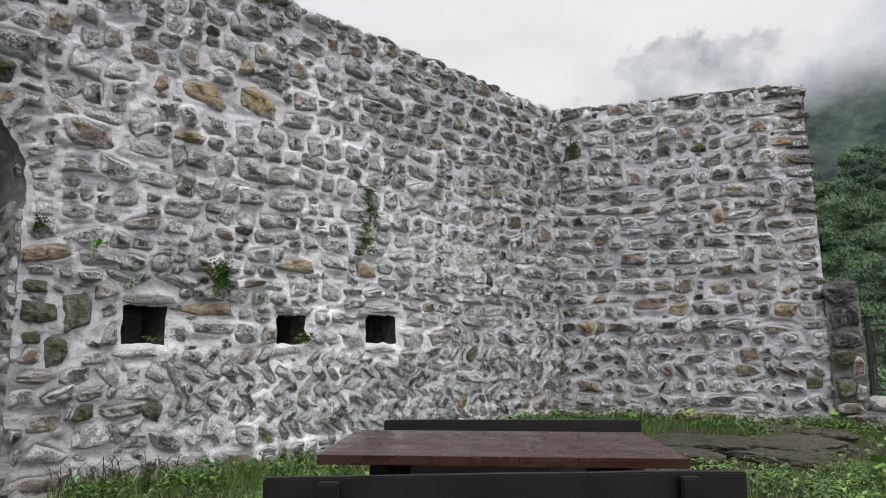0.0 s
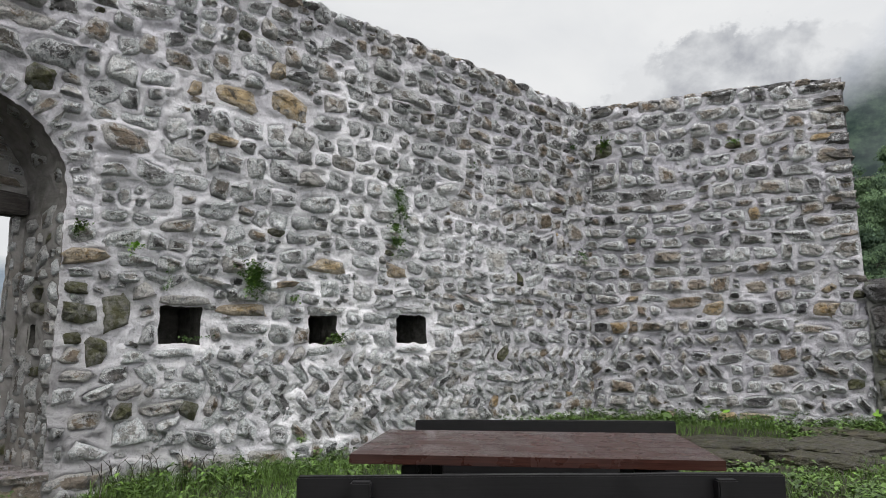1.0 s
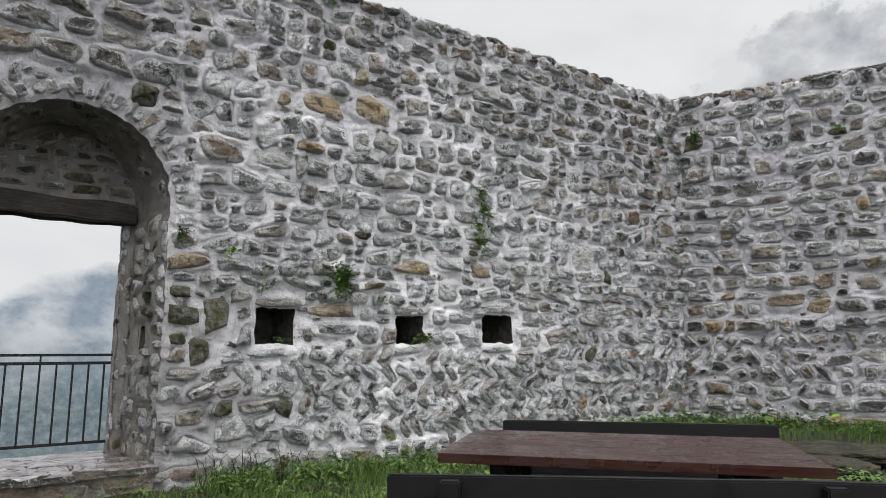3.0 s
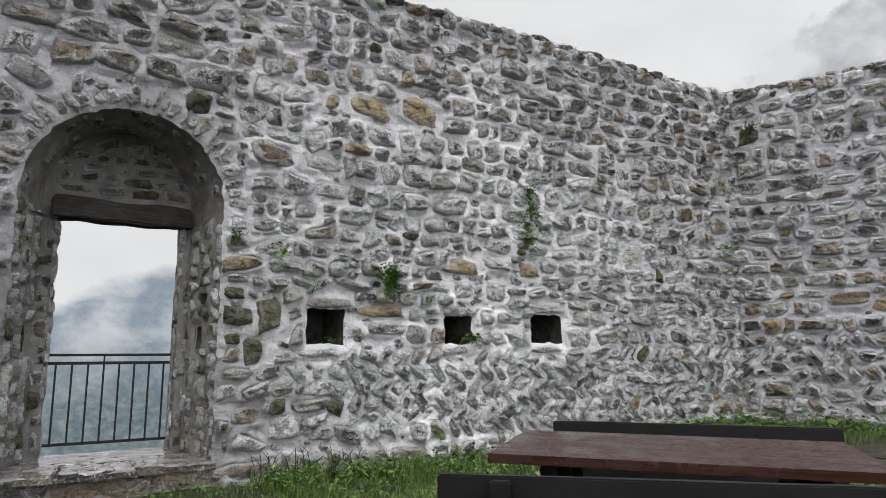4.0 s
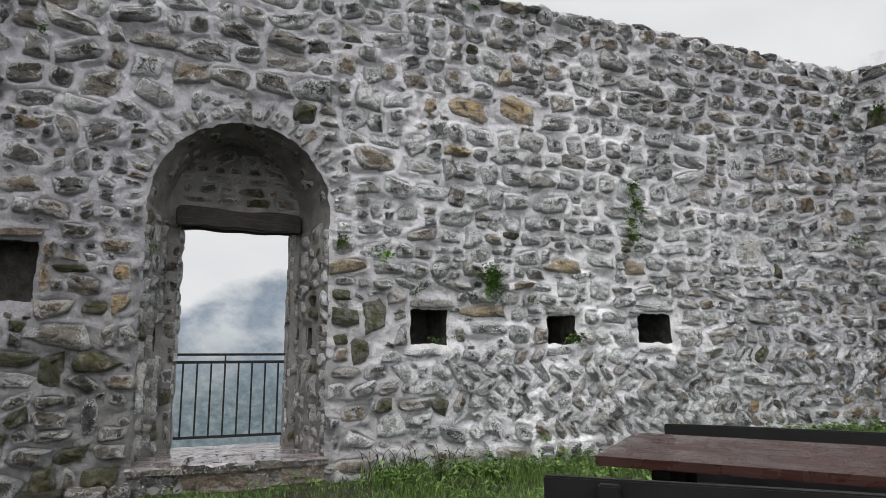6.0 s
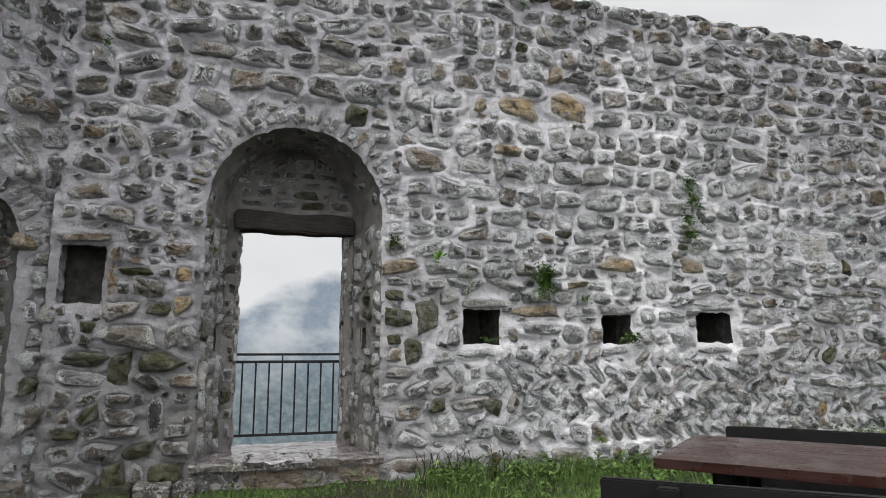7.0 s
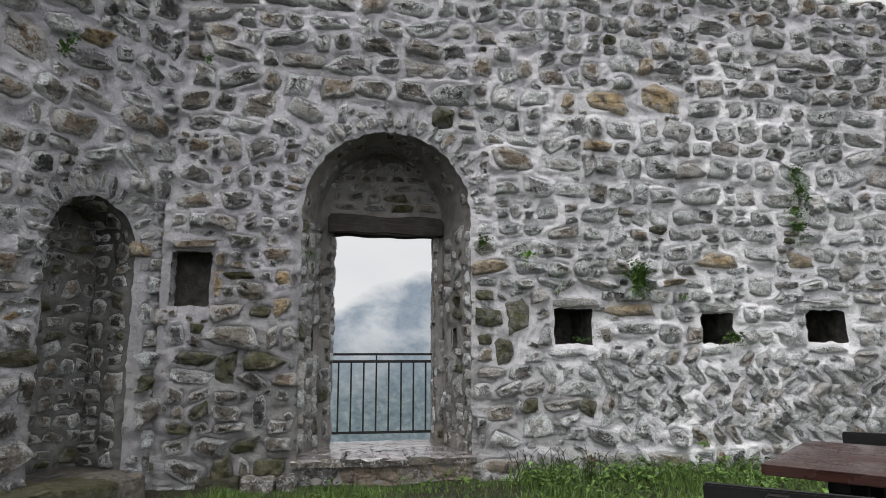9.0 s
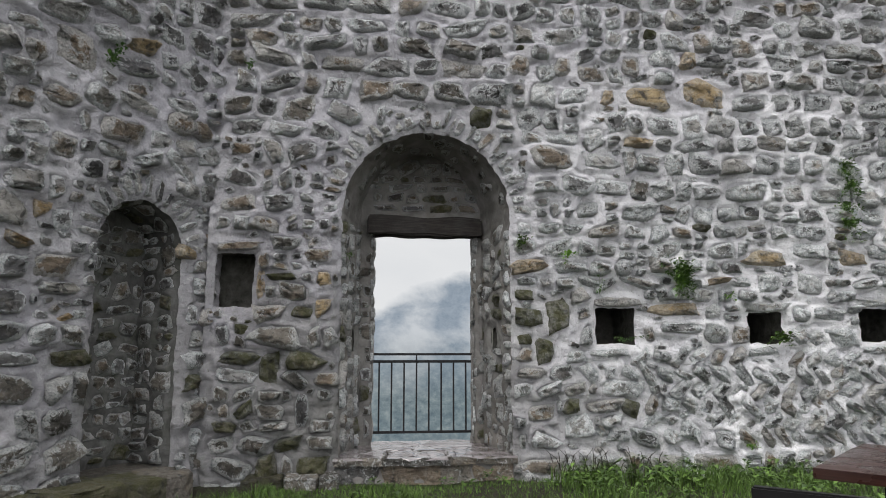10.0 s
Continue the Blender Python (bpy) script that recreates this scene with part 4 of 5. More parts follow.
def on_plane(plane, u, z, h, turn=0.0):
    """A pose on a wall plane: x along the wall, z up, -y out into the yard."""
    p = plane.at(u, z, h)
    x, y = plane.right, plane.far
    return Matrix(((x[0], y[0], 0, p[0]), (x[1], y[1], 0, p[1]), (x[2], y[2], 1, p[2]), (0, 0, 0, 1))) @ pose(0, 0, 0, 0, turn, 0)


lintel = tagged(new("lintel"), "weathered dark timber lintel over the doorway", "lintel")
lintel.matrix_world = on_plane(MAIN, 0.575, 2.635, -0.93)
for k, (dy, hgt) in enumerate(((-0.075, 0.20), (0.09, 0.21))):
    part("timber", beam_mesh("timber", (1.30, 0.155, hgt), OLD_TIMBER, 0.016, 0.026, 3 + k, 22), lintel, m=pose(0, dy, 0, 0, 0.5 - k, 0))


def wet_nodes(n):
    v = n.world_coord()
    mid = n.noise(v, 5.0, 6, 0.65, 0.6)
    col = n.ramp(mid, [(0.3, (0.08, 0.07, 0.068)), (0.55, (0.19, 0.172, 0.175)), (0.8, (0.31, 0.295, 0.30))])
    puddle = n.ramp(n.noise(v, 3.2, 4, 0.5), [(0.54, 0.02), (0.7, 0.25)])
    n.finish(col, puddle, n.bump(n.math("MULTIPLY", n.noise(v, 14.0, 6, 0.65), n.ramp(n.noise(v, 3.2, 4, 0.5), [(0.52, 0.0), (0.68, 1.0)])), 0.5, 0.015), 1.0)


WET_STONE = material("wet_sill_stone", wet_nodes)


def slab_mesh(name, outline, thick, mat, seed, rough=0.012, side=None):
    """A rough flagstone from a plan outline, top at z 0."""
    rng = random.Random(seed)
    bm = bmesh.new()
    pts = []
    for k in range(len(outline)):
        p, q = Vector(outline[k]), Vector(outline[(k + 1) % len(outline)])
        n = max(2, int((q - p).length / 0.07))
        pts += [p.lerp(q, i / n) for i in range(n)]
    rings = []
    for inset, z in ((0, -thick), (0, -0.02), (0.018, 0.0)):
        mid = sum(pts, Vector((0, 0))) / len(pts)
        rings.append([bm.verts.new((*(p + (mid - p).normalized() * (inset + rng.uniform(-rough, rough))), z + rng.uniform(-rough, rough) * 0.5)) for p in pts])
    for a, b in zip(rings, rings[1:]):
        for k in range(len(pts)):
            j = (k + 1) % len(pts)
            bm.faces.new((a[k], a[j], b[j], b[k]))
    # the top falls in by fan steps to an uneven middle
    top = rings[-1]
    for s in (0.72, 0.4):
        ring = [bm.verts.new((*((v.co.xy - mid) * s + mid), rng.uniform(-rough, rough) * 0.35)) for v in top]
        for k in range(len(pts)):
            j = (k + 1) % len(pts)
            bm.faces.new((top[k], top[j], ring[j], ring[k]))
        top = ring
    hub = bm.verts.new((*mid, 0.0))
    for k in range(len(pts)):
        bm.faces.new((top[k], top[(k + 1) % len(pts)], hub))
    bmesh.ops.triangulate(bm, faces=bm.faces[:])
    if side:
        for f in bm.faces:
            f.normal_update()
            f.material_index = int(abs(f.normal.z) < 0.6)
    me = bm_mesh(name, bm, mat)
    if side:
        me.materials.append(side)
    return me


sill = tagged(new("door_sill"), "raised door sill of rain-wet flagstones on a rough riser", "sill")
sill.matrix_world = on_plane(MAIN, 0.53, 0.235, 0.0)
for k, line in enumerate((
        [(-0.90, -0.02), (-0.42, -0.04), (-0.36, 0.5), (-0.80, 0.55)], [(-0.40, -0.04), (0.22, -0.03), (0.20, 0.42), (-0.34, 0.48)],
        [(0.24, -0.03), (0.90, -0.02), (0.80, 0.5), (0.22, 0.45)], [(-0.82, 0.57), (-0.34, 0.50), (0.20, 0.44), (0.80, 0.52), (0.74, 1.24), (-0.74, 1.24)])):
    part("flagstone", slab_mesh("flagstone", line, 0.07, WET_STONE, 70 + k, 0.014, BROWNISH_STONE), sill, m=pose(0, 0, -0.007 * (k % 2)))
part("bedding", beam_mesh("bedding", (1.75, 1.2, 0.4), RECESS, 0.01, 0.01, 3, 6), sill, "rough mortar bed under the flagstones", m=pose(0, 0.62, -0.245))
for k, (u, w, hh, mm) in enumerate(((-0.66, 0.44, 0.17, DARK_STONE), (-0.14, 0.54, 0.14, BROWN_STONE), (0.30, 0.30, 0.15, BROWNISH_STONE), (0.66, 0.40, 0.13, BROWN_STONE))):
    bm = bmesh.new()
    bmesh.ops.create_cube(bm, size=1)
    bmesh.ops.scale(bm, vec=(w, 0.3, hh + 0.2), verts=bm.verts)
    bmesh.ops.subdivide_edges(bm, edges=bm.edges[:], cuts=6, use_grid_fill=True)
    for v in bm.verts:
        v.co += v.co.normalized() * 0.06 * noise.noise(v.co * 8 + Vector((k * 9, 0, 0)))
    part("riser_stone", bm_mesh("riser_stone", bm, mm), sill, m=pose(u, 0.155, -0.09 - (hh + 0.2) / 2 + 0.01))


def bar_mesh(name, size, mat, bevel=0.004):
    return beam_mesh(name, size, mat, bevel)


def railing(label, width, rails, bars, post_at, low, high):
    """Iron railing: x along it, from the middle of its foot."""
    ob = tagged(new("railing"), label, "railing", "iron railings")
    for z, thick in rails:
        part("rail", bar_mesh("rail", (width, 0.02, thick), IRON), ob, m=pose(0, 0, z))
    bar = bar_mesh("bar", (0.018, 0.018, high - low), IRON, 0.003)
    for x in bars:
        part("bar", bar, ob, m=pose(x, 0, (low + high) / 2))
    for x, z0, z1, thick in post_at:
        part("post", bar_mesh("post", (thick, thick, z1 - z0), IRON), ob, m=pose(x, 0, (z0 + z1) / 2))
    return ob


door_rail = railing("black iron railing with upright bars across the open doorway", 1.9, ((0.855, 0.026), (0.775, 0.03), (0.0, 0.028)),
                    [0.14 * (k - 6) for k in range(13)], ((0.0, 0.775, 0.855, 0.016), (-0.93, -0.35, 0.87, 0.04), (0.93, -0.35, 0.87, 0.04)), 0.0, 0.775)
door_rail.matrix_world = on_plane(MAIN, 0.50, 0.345, -1.03)


# ---- coping stones along the wall tops ----
def boulder_mesh(name, seed, mat, boxy=0.65, fine=2, broken=0.0):
    rng = random.Random(seed)
    bm = bmesh.new()
    bmesh.ops.create_icosphere(bm, subdivisions=fine, radius=1)
    off = Vector((rng.uniform(0, 90), rng.uniform(0, 90), rng.uniform(0, 90)))
    for v in bm.verts:
        c = v.co
        m = max(abs(c.x), abs(c.y), abs(c.z))
        v.co = c.lerp(c / m, boxy) * (1 + 0.28 * noise.noise(c * 1.4 + off) + broken * (noise.noise(c * 5 + off) + 0.6 * noise.noise(c * 12 + off))) * 0.5
    return bm_mesh(name, bm, mat)


COPING = [boulder_mesh("coping_stone", 200 + k, (DARK_STONE, STONE, DARK_STONE, BROWN_STONE)[k % 4]) for k in range(8)]


def coping(owner, plane, u0, u1, top, seed):
    rng = random.Random(seed)
    u = u0
    while u < u1 - 0.1:
        w = min(rng.uniform(0.16, 0.42), u1 - u)
        hgt = rng.uniform(0.10, 0.17)
        m = on_plane(plane, u + w / 2, top(u + w / 2) - 0.03, -0.14 + rng.uniform(-0.03, 0.03), rng.uniform(-7, 7))
        part("coping_stone", rng.choice(COPING), owner, m=m @ Matrix.Diagonal((w * 1.05, 0.42, hgt, 1)))
        u += w + rng.uniform(-0.01, 0.07)


coping(wall_main, MAIN, 1.6, U_RIGHT, main_top, 7)
part("cap_stone", boulder_mesh("cap_stone", 231, BLACK_STONE, 0.9), stone_pier, "dark square cap stone", m=on_plane(RIGHT_FACE, 2.49, 2.13, -0.22) @ Matrix.Diagonal((0.50, 0.80, 0.30, 1)))
# quoins at the broken end
qr = random.Random(61)
qz = 2.2
while qz < 5.2:
    qh = qr.uniform(0.12, 0.24)
    part("quoin", boulder_mesh("quoin", qr.randrange(9999), qr.choice((DARK_STONE, BROWNISH_STONE, BROWN_STONE, STONE, BROWNISH_STONE)), 0.85), wall_right,
         m=on_plane(RIGHT_FACE, R1 - 0.12 + qr.uniform(-0.03, 0.03), qz + qh / 2, -0.23 + qr.uniform(0, 0.04)) @ Matrix.Diagonal((qr.uniform(0.3, 0.46), 0.56, qh * 0.95, 1)))
    qz += qh + qr.uniform(0.02, 0.05)
coping(wall_right, RIGHT_FACE, R0 + 0.1, R1 - 0.08, right_top, 8)

# ---- far railing on its stone footing ----
rng = random.Random(91)
low_base = tagged(new("low_footing_wall"), "low stone footing under the iron railing", "footing")
low_base.matrix_world = on_plane(RIGHT_FACE, 3.68, 0.12, 0.1)
for k in range(9):
    part("stone", boulder_mesh("stone", 500 + k, (STONE, BROWN_STONE, PALE_STONE)[k % 3], 0.85), low_base,
         m=pose(-0.95 + (k % 5) * 0.42 + 0.2 * (k // 5), 0.1 * (k // 5), 0.13 + 0.2 * (k // 5), 0, rng.uniform(-5, 5), 0) @ Matrix.Diagonal((0.46, 0.6, 0.24, 1)))
far_rail = railing("black iron railing on a stone footing beside the pier", 2.2, ((1.06, 0.04), (0.94, 0.03), (0.12, 0.03)), [-1.0 + 0.14 * k for k in range(15)],
                   ((-1.06, -0.1, 1.15, 0.06), (1.06, -0.1, 1.15, 0.06)), 0.12, 0.94)
far_rail.matrix_world = on_plane(RIGHT_FACE, 3.89, 0.55, -0.15)

# ---- stone ledges in the left corner ----
ledge = tagged(new("stone_ledge"), "low damp stone ledge along the foot of the corner", "ledge")
rng = random.Random(17)


def ledge_stones(plane, u0, u1, top, deep, seed):
    r = random.Random(seed)
    u = u0
    while u < u1 - 0.05:
        w = min(r.uniform(0.3, 0.6), u1 - u)
        m = on_plane(plane, u + w / 2, top, 0.0)
        part("ledge_stone", slab_mesh("ledge_stone", [(-w / 2 + 0.008, -deep + r.uniform(-0.03, 0.03)), (w / 2 - 0.008, -deep + r.uniform(-0.03, 0.03)), (w / 2 - 0.008, 0.1), (-w / 2 + 0.008, 0.1)],
                                      0.45, r.choice((BROWNISH_STONE, ROCK, BROWNISH_STONE, MOSS_STONE)), seed * 50 + int(u * 10), 0.022), ledge, m=m @ pose(0, 0, r.uniform(-0.02, 0.01)))
        u += w


ledge_stones(LEFT, 0.6, 4.25, 0.24, 0.42, 3)
ledge_stones(MAIN, -1.15, -0.28, 0.13, 0.26, 4)
part("niche_floor", slab_mesh("niche_floor", [(-0.5, -0.02), (0.5, -0.02), (0.5, 0.65), (-0.5, 0.65)], 0.3, BROWNISH_STONE, 88, 0.01), ledge, "dark stone floor of the niche", m=on_plane(LEFT, NICHE_C, 0.215, 0.0))


# ---- picnic table and two benches ----
table = tagged(new("picnic_table"), "dark red brown plank picnic table wet from rain", "table")
table.matrix_world = pose(0.30, 3.68, 0, 0, 0, -4.0)
for k in range(5):
    part("plank", beam_mesh("plank", (1.74 + 0.006 * (k % 2), 0.1955, 0.045), TABLE_WOOD, 0.002), table, m=pose(0, -0.394 + 0.197 * k, 0.7375))
for x in (-0.58, 0.58):
    part("batten", beam_mesh("batten", (0.07, 0.86, 0.05), DARK_WOOD), table, m=pose(x, 0, 0.69))
    for y in (-0.24, 0.24):
        part("leg", beam_mesh("leg", (0.15, 0.07, 0.70), DARK_WOOD), table, m=pose(x, y, 0.33))
    part("foot", beam_mesh("foot", (0.09, 0.76, 0.07), DARK_WOOD), table, m=pose(x, 0, 0.02))
part("rail", beam_mesh("rail", (1.2, 0.04, 0.06), DARK_WOOD), table, "dark stretcher under the top", m=pose(0, 0, 0.672))


def bench():
    """A bench that looks along +y, its back behind it; origin under the middle of the back."""
    ob = tagged(new("bench"), "black brown wooden bench with a plank back facing the table", "bench", "benches at the table")
    part("backrest", beam_mesh("backrest", (1.79, 0.045, 0.19), DARK_WOOD, 0.006, 0.004, 4, 8), ob, m=pose(0, 0, 0.705))
    part("backrest", beam_mesh("backrest", (1.79, 0.045, 0.15), DARK_WOOD, 0.006, 0.004, 5, 8), ob, m=pose(0, 0.01, 0.50))
    for k in range(2):
        part("seat_plank", beam_mesh("seat_plank", (1.74, 0.18, 0.045), DARK_WOOD, 0.006), ob, m=pose(0, 0.14 + 0.19 * k, 0.43))
    for x in (-0.66, 0.66):
        part("back_post", beam_mesh("back_post", (0.075, 0.05, 0.80), DARK_WOOD), ob, m=pose(x, -0.046, 0.388))
        part("leg", beam_mesh("leg", (0.09, 0.07, 0.42), DARK_WOOD), ob, m=pose(x, 0.30, 0.20))
        part("bearer", beam_mesh("bearer", (0.07, 0.42, 0.06), DARK_WOOD), ob, m=pose(x, 0.14, 0.375))
    return ob


near_bench = bench()
near_bench.matrix_world = pose(0.25, 2.525, 0.005, 0, 0, 4.5)
far_bench = copy_thing(near_bench, pose(0.485, 4.72, -0.03, 0, 0, 180))


# ---- plants ----
def leaf_nodes(dark, light, gloss=0.55):
    def build(n):
        rnd = n.random()
        col = n.ramp(rnd, [(0.0, dark), (0.75, light), (1.0, tuple(c * 1.5 for c in light))])
        col = n.mix(n.ramp(n.noise(n.world_coord(), 1.3, 4, 0.6), [(0.4, 0.0), (0.7, 0.5)]), col, tuple(c * 0.6 for c in dark))
        n.finish(col, gloss, None, 0.4)
        n.put(n.bsdf.inputs["Subsurface Weight"], 0.0)
    return build


GRASS = material("grass_blades", leaf_nodes((0.04, 0.075, 0.016), (0.10, 0.175, 0.032)))
WEED = material("broad_weed_leaves", leaf_nodes((0.03, 0.062, 0.013), (0.095, 0.17, 0.03)))
FERN = material("wall_fern_leaves", leaf_nodes((0.05, 0.11, 0.03), (0.12, 0.23, 0.055)))
WALL_WEED = material("wall_weed_leaves", leaf_nodes((0.06, 0.12, 0.03), (0.15, 0.26, 0.06)))
BRIGHT = material("fresh_green_leaves", leaf_nodes((0.10, 0.22, 0.02), (0.19, 0.36, 0.045)))


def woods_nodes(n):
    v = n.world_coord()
    # leaf greens are lifted in the base colour to stand in for haze
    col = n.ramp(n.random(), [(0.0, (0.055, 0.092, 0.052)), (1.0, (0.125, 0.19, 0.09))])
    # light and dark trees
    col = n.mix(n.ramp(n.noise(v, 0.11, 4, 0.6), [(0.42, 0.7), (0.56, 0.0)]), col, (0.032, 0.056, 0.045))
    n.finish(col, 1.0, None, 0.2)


WOODS = material("hazy_forest_leaves", woods_nodes)
DEAD = material("dead_stems", lambda n: n.finish(n.ramp(n.noise(n.world_coord(), 20.0), [(0.3, (0.015, 0.013, 0.011)), (0.7, (0.05, 0.042, 0.03))]), 0.8))
rs = np.random.RandomState(4)


def inside_yard(x, y, gap=0.03):
    return (-x * 0.7071 + y * 0.7071 < 6.44 - gap) & (x * 0.314 + y * 0.9494 < 11.1 - gap) & (-x * 0.978 - y * 0.208 < 4.2)


def wall_distance(x, y):
    return np.minimum(6.5 - (-x * 0.7071 + y * 0.7071), np.where(x < 6.2, 11.2 - (x * 0.314 + y * 0.9494), 9.0))


def rock_patch(x, y):
    """1 on the bare rock and soil by the right hand wall."""
    d = np.hypot((x - 3.6) / 1.9, (y - 8.3) / 1.15) + 0.5 * fbm(x * 1.2, y * 1.2, 3, 55)
    return 1 - smooth_step(0.75, 1.1, d)


def blades(name, x, y, z, height, width, lean, mat):
    """Blades of grass as one mesh: two bent lengths each."""
    n = len(x)
    a, b = rs.uniform(0, 6.283, n), rs.uniform(0, 6.283, n)
    side = np.stack([np.cos(a), np.sin(a), 0 * a], 1) * (width / 2)[:, None]
    bend = np.stack([np.cos(b), np.sin(b), 0 * b], 1) * (height * lean)[:, None]
    up = np.stack([0 * a, 0 * a, height], 1)
    root = np.stack([x, y, z - 0.01], 1)
    v = np.stack([root - side, root + side, root + up * 0.55 + bend * 0.3 - side * 0.75, root + up * 0.55 + bend * 0.3 + side * 0.75, root + up * (1 - 0.3 * lean)[:, None] + bend], 1)
    f = np.array([(0, 1, 3), (0, 3, 2), (2, 3, 4)])
    return grid_mesh(name, v.reshape(-1, 3), (f[None] + 5 * np.arange(n)[:, None, None]).reshape(-1, 3), [mat], False)


def scatter(count, x0, x1, y0, y1, want):
    x, y = rs.uniform(x0, x1, count), rs.uniform(y0, y1, count)
    ok = inside_yard(x, y) & (rs.uniform(0, 1, count) < want(x, y))
    return x[ok], y[ok]


def grass_want(x, y):
    d = wall_distance(x, y)
    patchy = smooth_step(-0.25, 0.25, fbm(x * 1.1, y * 1.1, 3, 60))
    return np.clip(0.25 + 0.5 * patchy + 0.5 * (d < 0.7), 0, 1) * (1 - 0.82 * rock_patch(x, y))


gx, gy = scatter(210000, -5.2, 8.0, 2.6, 11.4, grass_want)
tall = np.where(wall_distance(gx, gy) < 0.6, 1.25, 0.9) * (0.6 + 0.8 * smooth_step(-0.3, 0.3, fbm(gx * 1.7, gy * 1.7, 3, 61)))
bx, by = scatter(90000, -4.5, 9.0, -9.0, 2.6, lambda x, y: 0.3 + 0.6 * smooth_step(-0.25, 0.25, fbm(x * 1.1, y * 1.1, 3, 60)))
gx, gy, tall = np.concatenate([gx, bx]), np.concatenate([gy, by]), np.concatenate([tall, np.full(len(bx), 0.6)])
u_main = gx * 0.7071 + gy * 0.7071
tall = np.where((u_main < 1.7) & (gy > 2.6) & (wall_distance(gx, gy) < 0.8), tall * 0.45, tall)
gh = rs.uniform(0.06, 0.17, len(gx)) * tall
tagged(new("grass", blades("grass", gx, gy, ground_height(gx, gy), gh, rs.uniform(0.005, 0.011, len(gx)), rs.uniform(0.15, 0.9, len(gx)), GRASS)),
       "wet rough grass of the castle yard", "grass", kind="stuff")


def leaves(root, out, size, droop, width=0.5, fold=0.25):
    """Pointed leaves: arrays of roots, directions and lengths; four corners and a keel each."""
    n = len(root)
    out = out / (np.linalg.norm(out, axis=1, keepdims=True) + 1e-9)
    side = np.cross(out, np.array([0, 0, 1.0])) + 1e-6
    side = side / np.linalg.norm(side, axis=1, keepdims=True)
    up = np.cross(side, out)
    L = size[:, None]
    mid = root + out * L * 0.5
    tip = root + out * L - np.array([0, 0, 1.0]) * (droop * size)[:, None]
    v = np.stack([root, mid - side * L * width / 2 + up * L * fold * 0.3, mid - up * L * 0.02, mid + side * L * width / 2 + up * L * fold * 0.3, tip], 1)
    f = np.array([(0, 2, 1), (0, 3, 2), (1, 2, 4), (2, 3, 4)])
    return v.reshape(-1, 3), (f[None] + 5 * np.arange(n)[:, None, None]).reshape(-1, 3)


def weed_want(x, y):
    d = wall_distance(x, y)
    return np.clip(0.12 + 0.7 * (d < 0.55) + 0.8 * smooth_step(0.0, 0.35, fbm(x * 0.9, y * 0.9, 3, 66)) * (x > 1.2), 0, 1) * (1 - 0.9 * rock_patch(x, y)) * np.where(x * 0.7071 + y * 0.7071 < 1.9, 0.08, 1.0)


wx, wy = scatter(11500, -5.0, 8.0, 2.8, 11.3, weed_want)
k = 9
px, py = np.repeat(wx, k), np.repeat(wy, k)
hh = np.repeat(rs.uniform(0.05, 0.24, len(wx)) * np.where(wx * 0.7071 + wy * 0.7071 < 1.7, 0.5, 1.0), k) * rs.uniform(0.3, 1.0, len(px))
ang = rs.uniform(0, 6.283, len(px))
root = np.stack([px + 0.02 * np.cos(ang), py + 0.02 * np.sin(ang), ground_height(px, py) + hh], 1)
out = np.stack([np.cos(ang), np.sin(ang), rs.uniform(-0.1, 0.7, len(px))], 1)
v, f = leaves(root, out, rs.uniform(0.035, 0.10, len(px)), rs.uniform(0.0, 0.4, len(px)), 0.55)
tagged(new("weeds", grid_mesh("weeds", v, f, [WEED], False)), "low broad-leaved weeds among the grass", "weeds", kind="stuff")


def stem_mesh(name, paths, radius, mat):
    """Thin stems as three-sided tubes along bent paths."""
    verts, faces = [], []
    for path in paths:
        n0 = len(verts)
        for i, p in enumerate(path):
            r = radius * (1 - 0.7 * i / (len(path) - 1))
            for q in range(3):
                verts.append((p[0] + r * math.cos(2.094 * q), p[1] + r * math.sin(2.094 * q), p[2]))
        for i in range(len(path) - 1):
            for q in range(3):
                s, e = n0 + 3 * i + q, n0 + 3 * i + (q + 1) % 3
                faces.append((s, e, e + 3, s + 3))
    return mesh_from(name, verts, faces, mat)


def wall_plant(label, plane, u, z, width, height, count, size, mat, seed, hang=0.4):
    """A tuft that grows out of a joint: stems and leaves fill a width and height about its root."""
    r = random.Random(seed)
    ob = tagged(new("wall_plant"), label, "plant", "plants in the wall joints")
    ob.matrix_world = on_plane(plane, u, z, 0.03)
    stems, roots, outs = [], [], []
    for _ in range(max(3, count // 9)):
        ex, ez, ey = r.gauss(0, width * 0.28), r.uniform(-hang, 1 - hang) * height, -r.uniform(0.03, 0.14)
        path = [(ex * t, ey * math.sin(t * 1.57) , ez * t * t + 0.03 * math.sin(t * 3.1)) for t in (0, 0.35, 0.7, 1.0)]
        stems.append(path)
        for _ in range(9):
            t = r.uniform(0.2, 1.0)
            roots.append((ex * t + r.gauss(0, 0.012), ey * math.sin(t * 1.57) - 0.01, ez * t * t + 0.03 * math.sin(t * 3.1)))
            a = r.uniform(-2.2, 2.2)
            outs.append((math.sin(a), -0.4 - 0.4 * r.random(), math.cos(a) * 0.8))
    stem = part("stem", stem_mesh("stem", stems, 0.0022, FERN), ob)
    n = len(roots)
    lv, lf = leaves(np.array(roots), np.array(outs), np.array([size * r.uniform(0.6, 1.3) for _ in range(n)]), np.full(n, 0.25), 0.5)
    part("foliage", grid_mesh("foliage", lv, lf, [mat], False), stem)
    return ob


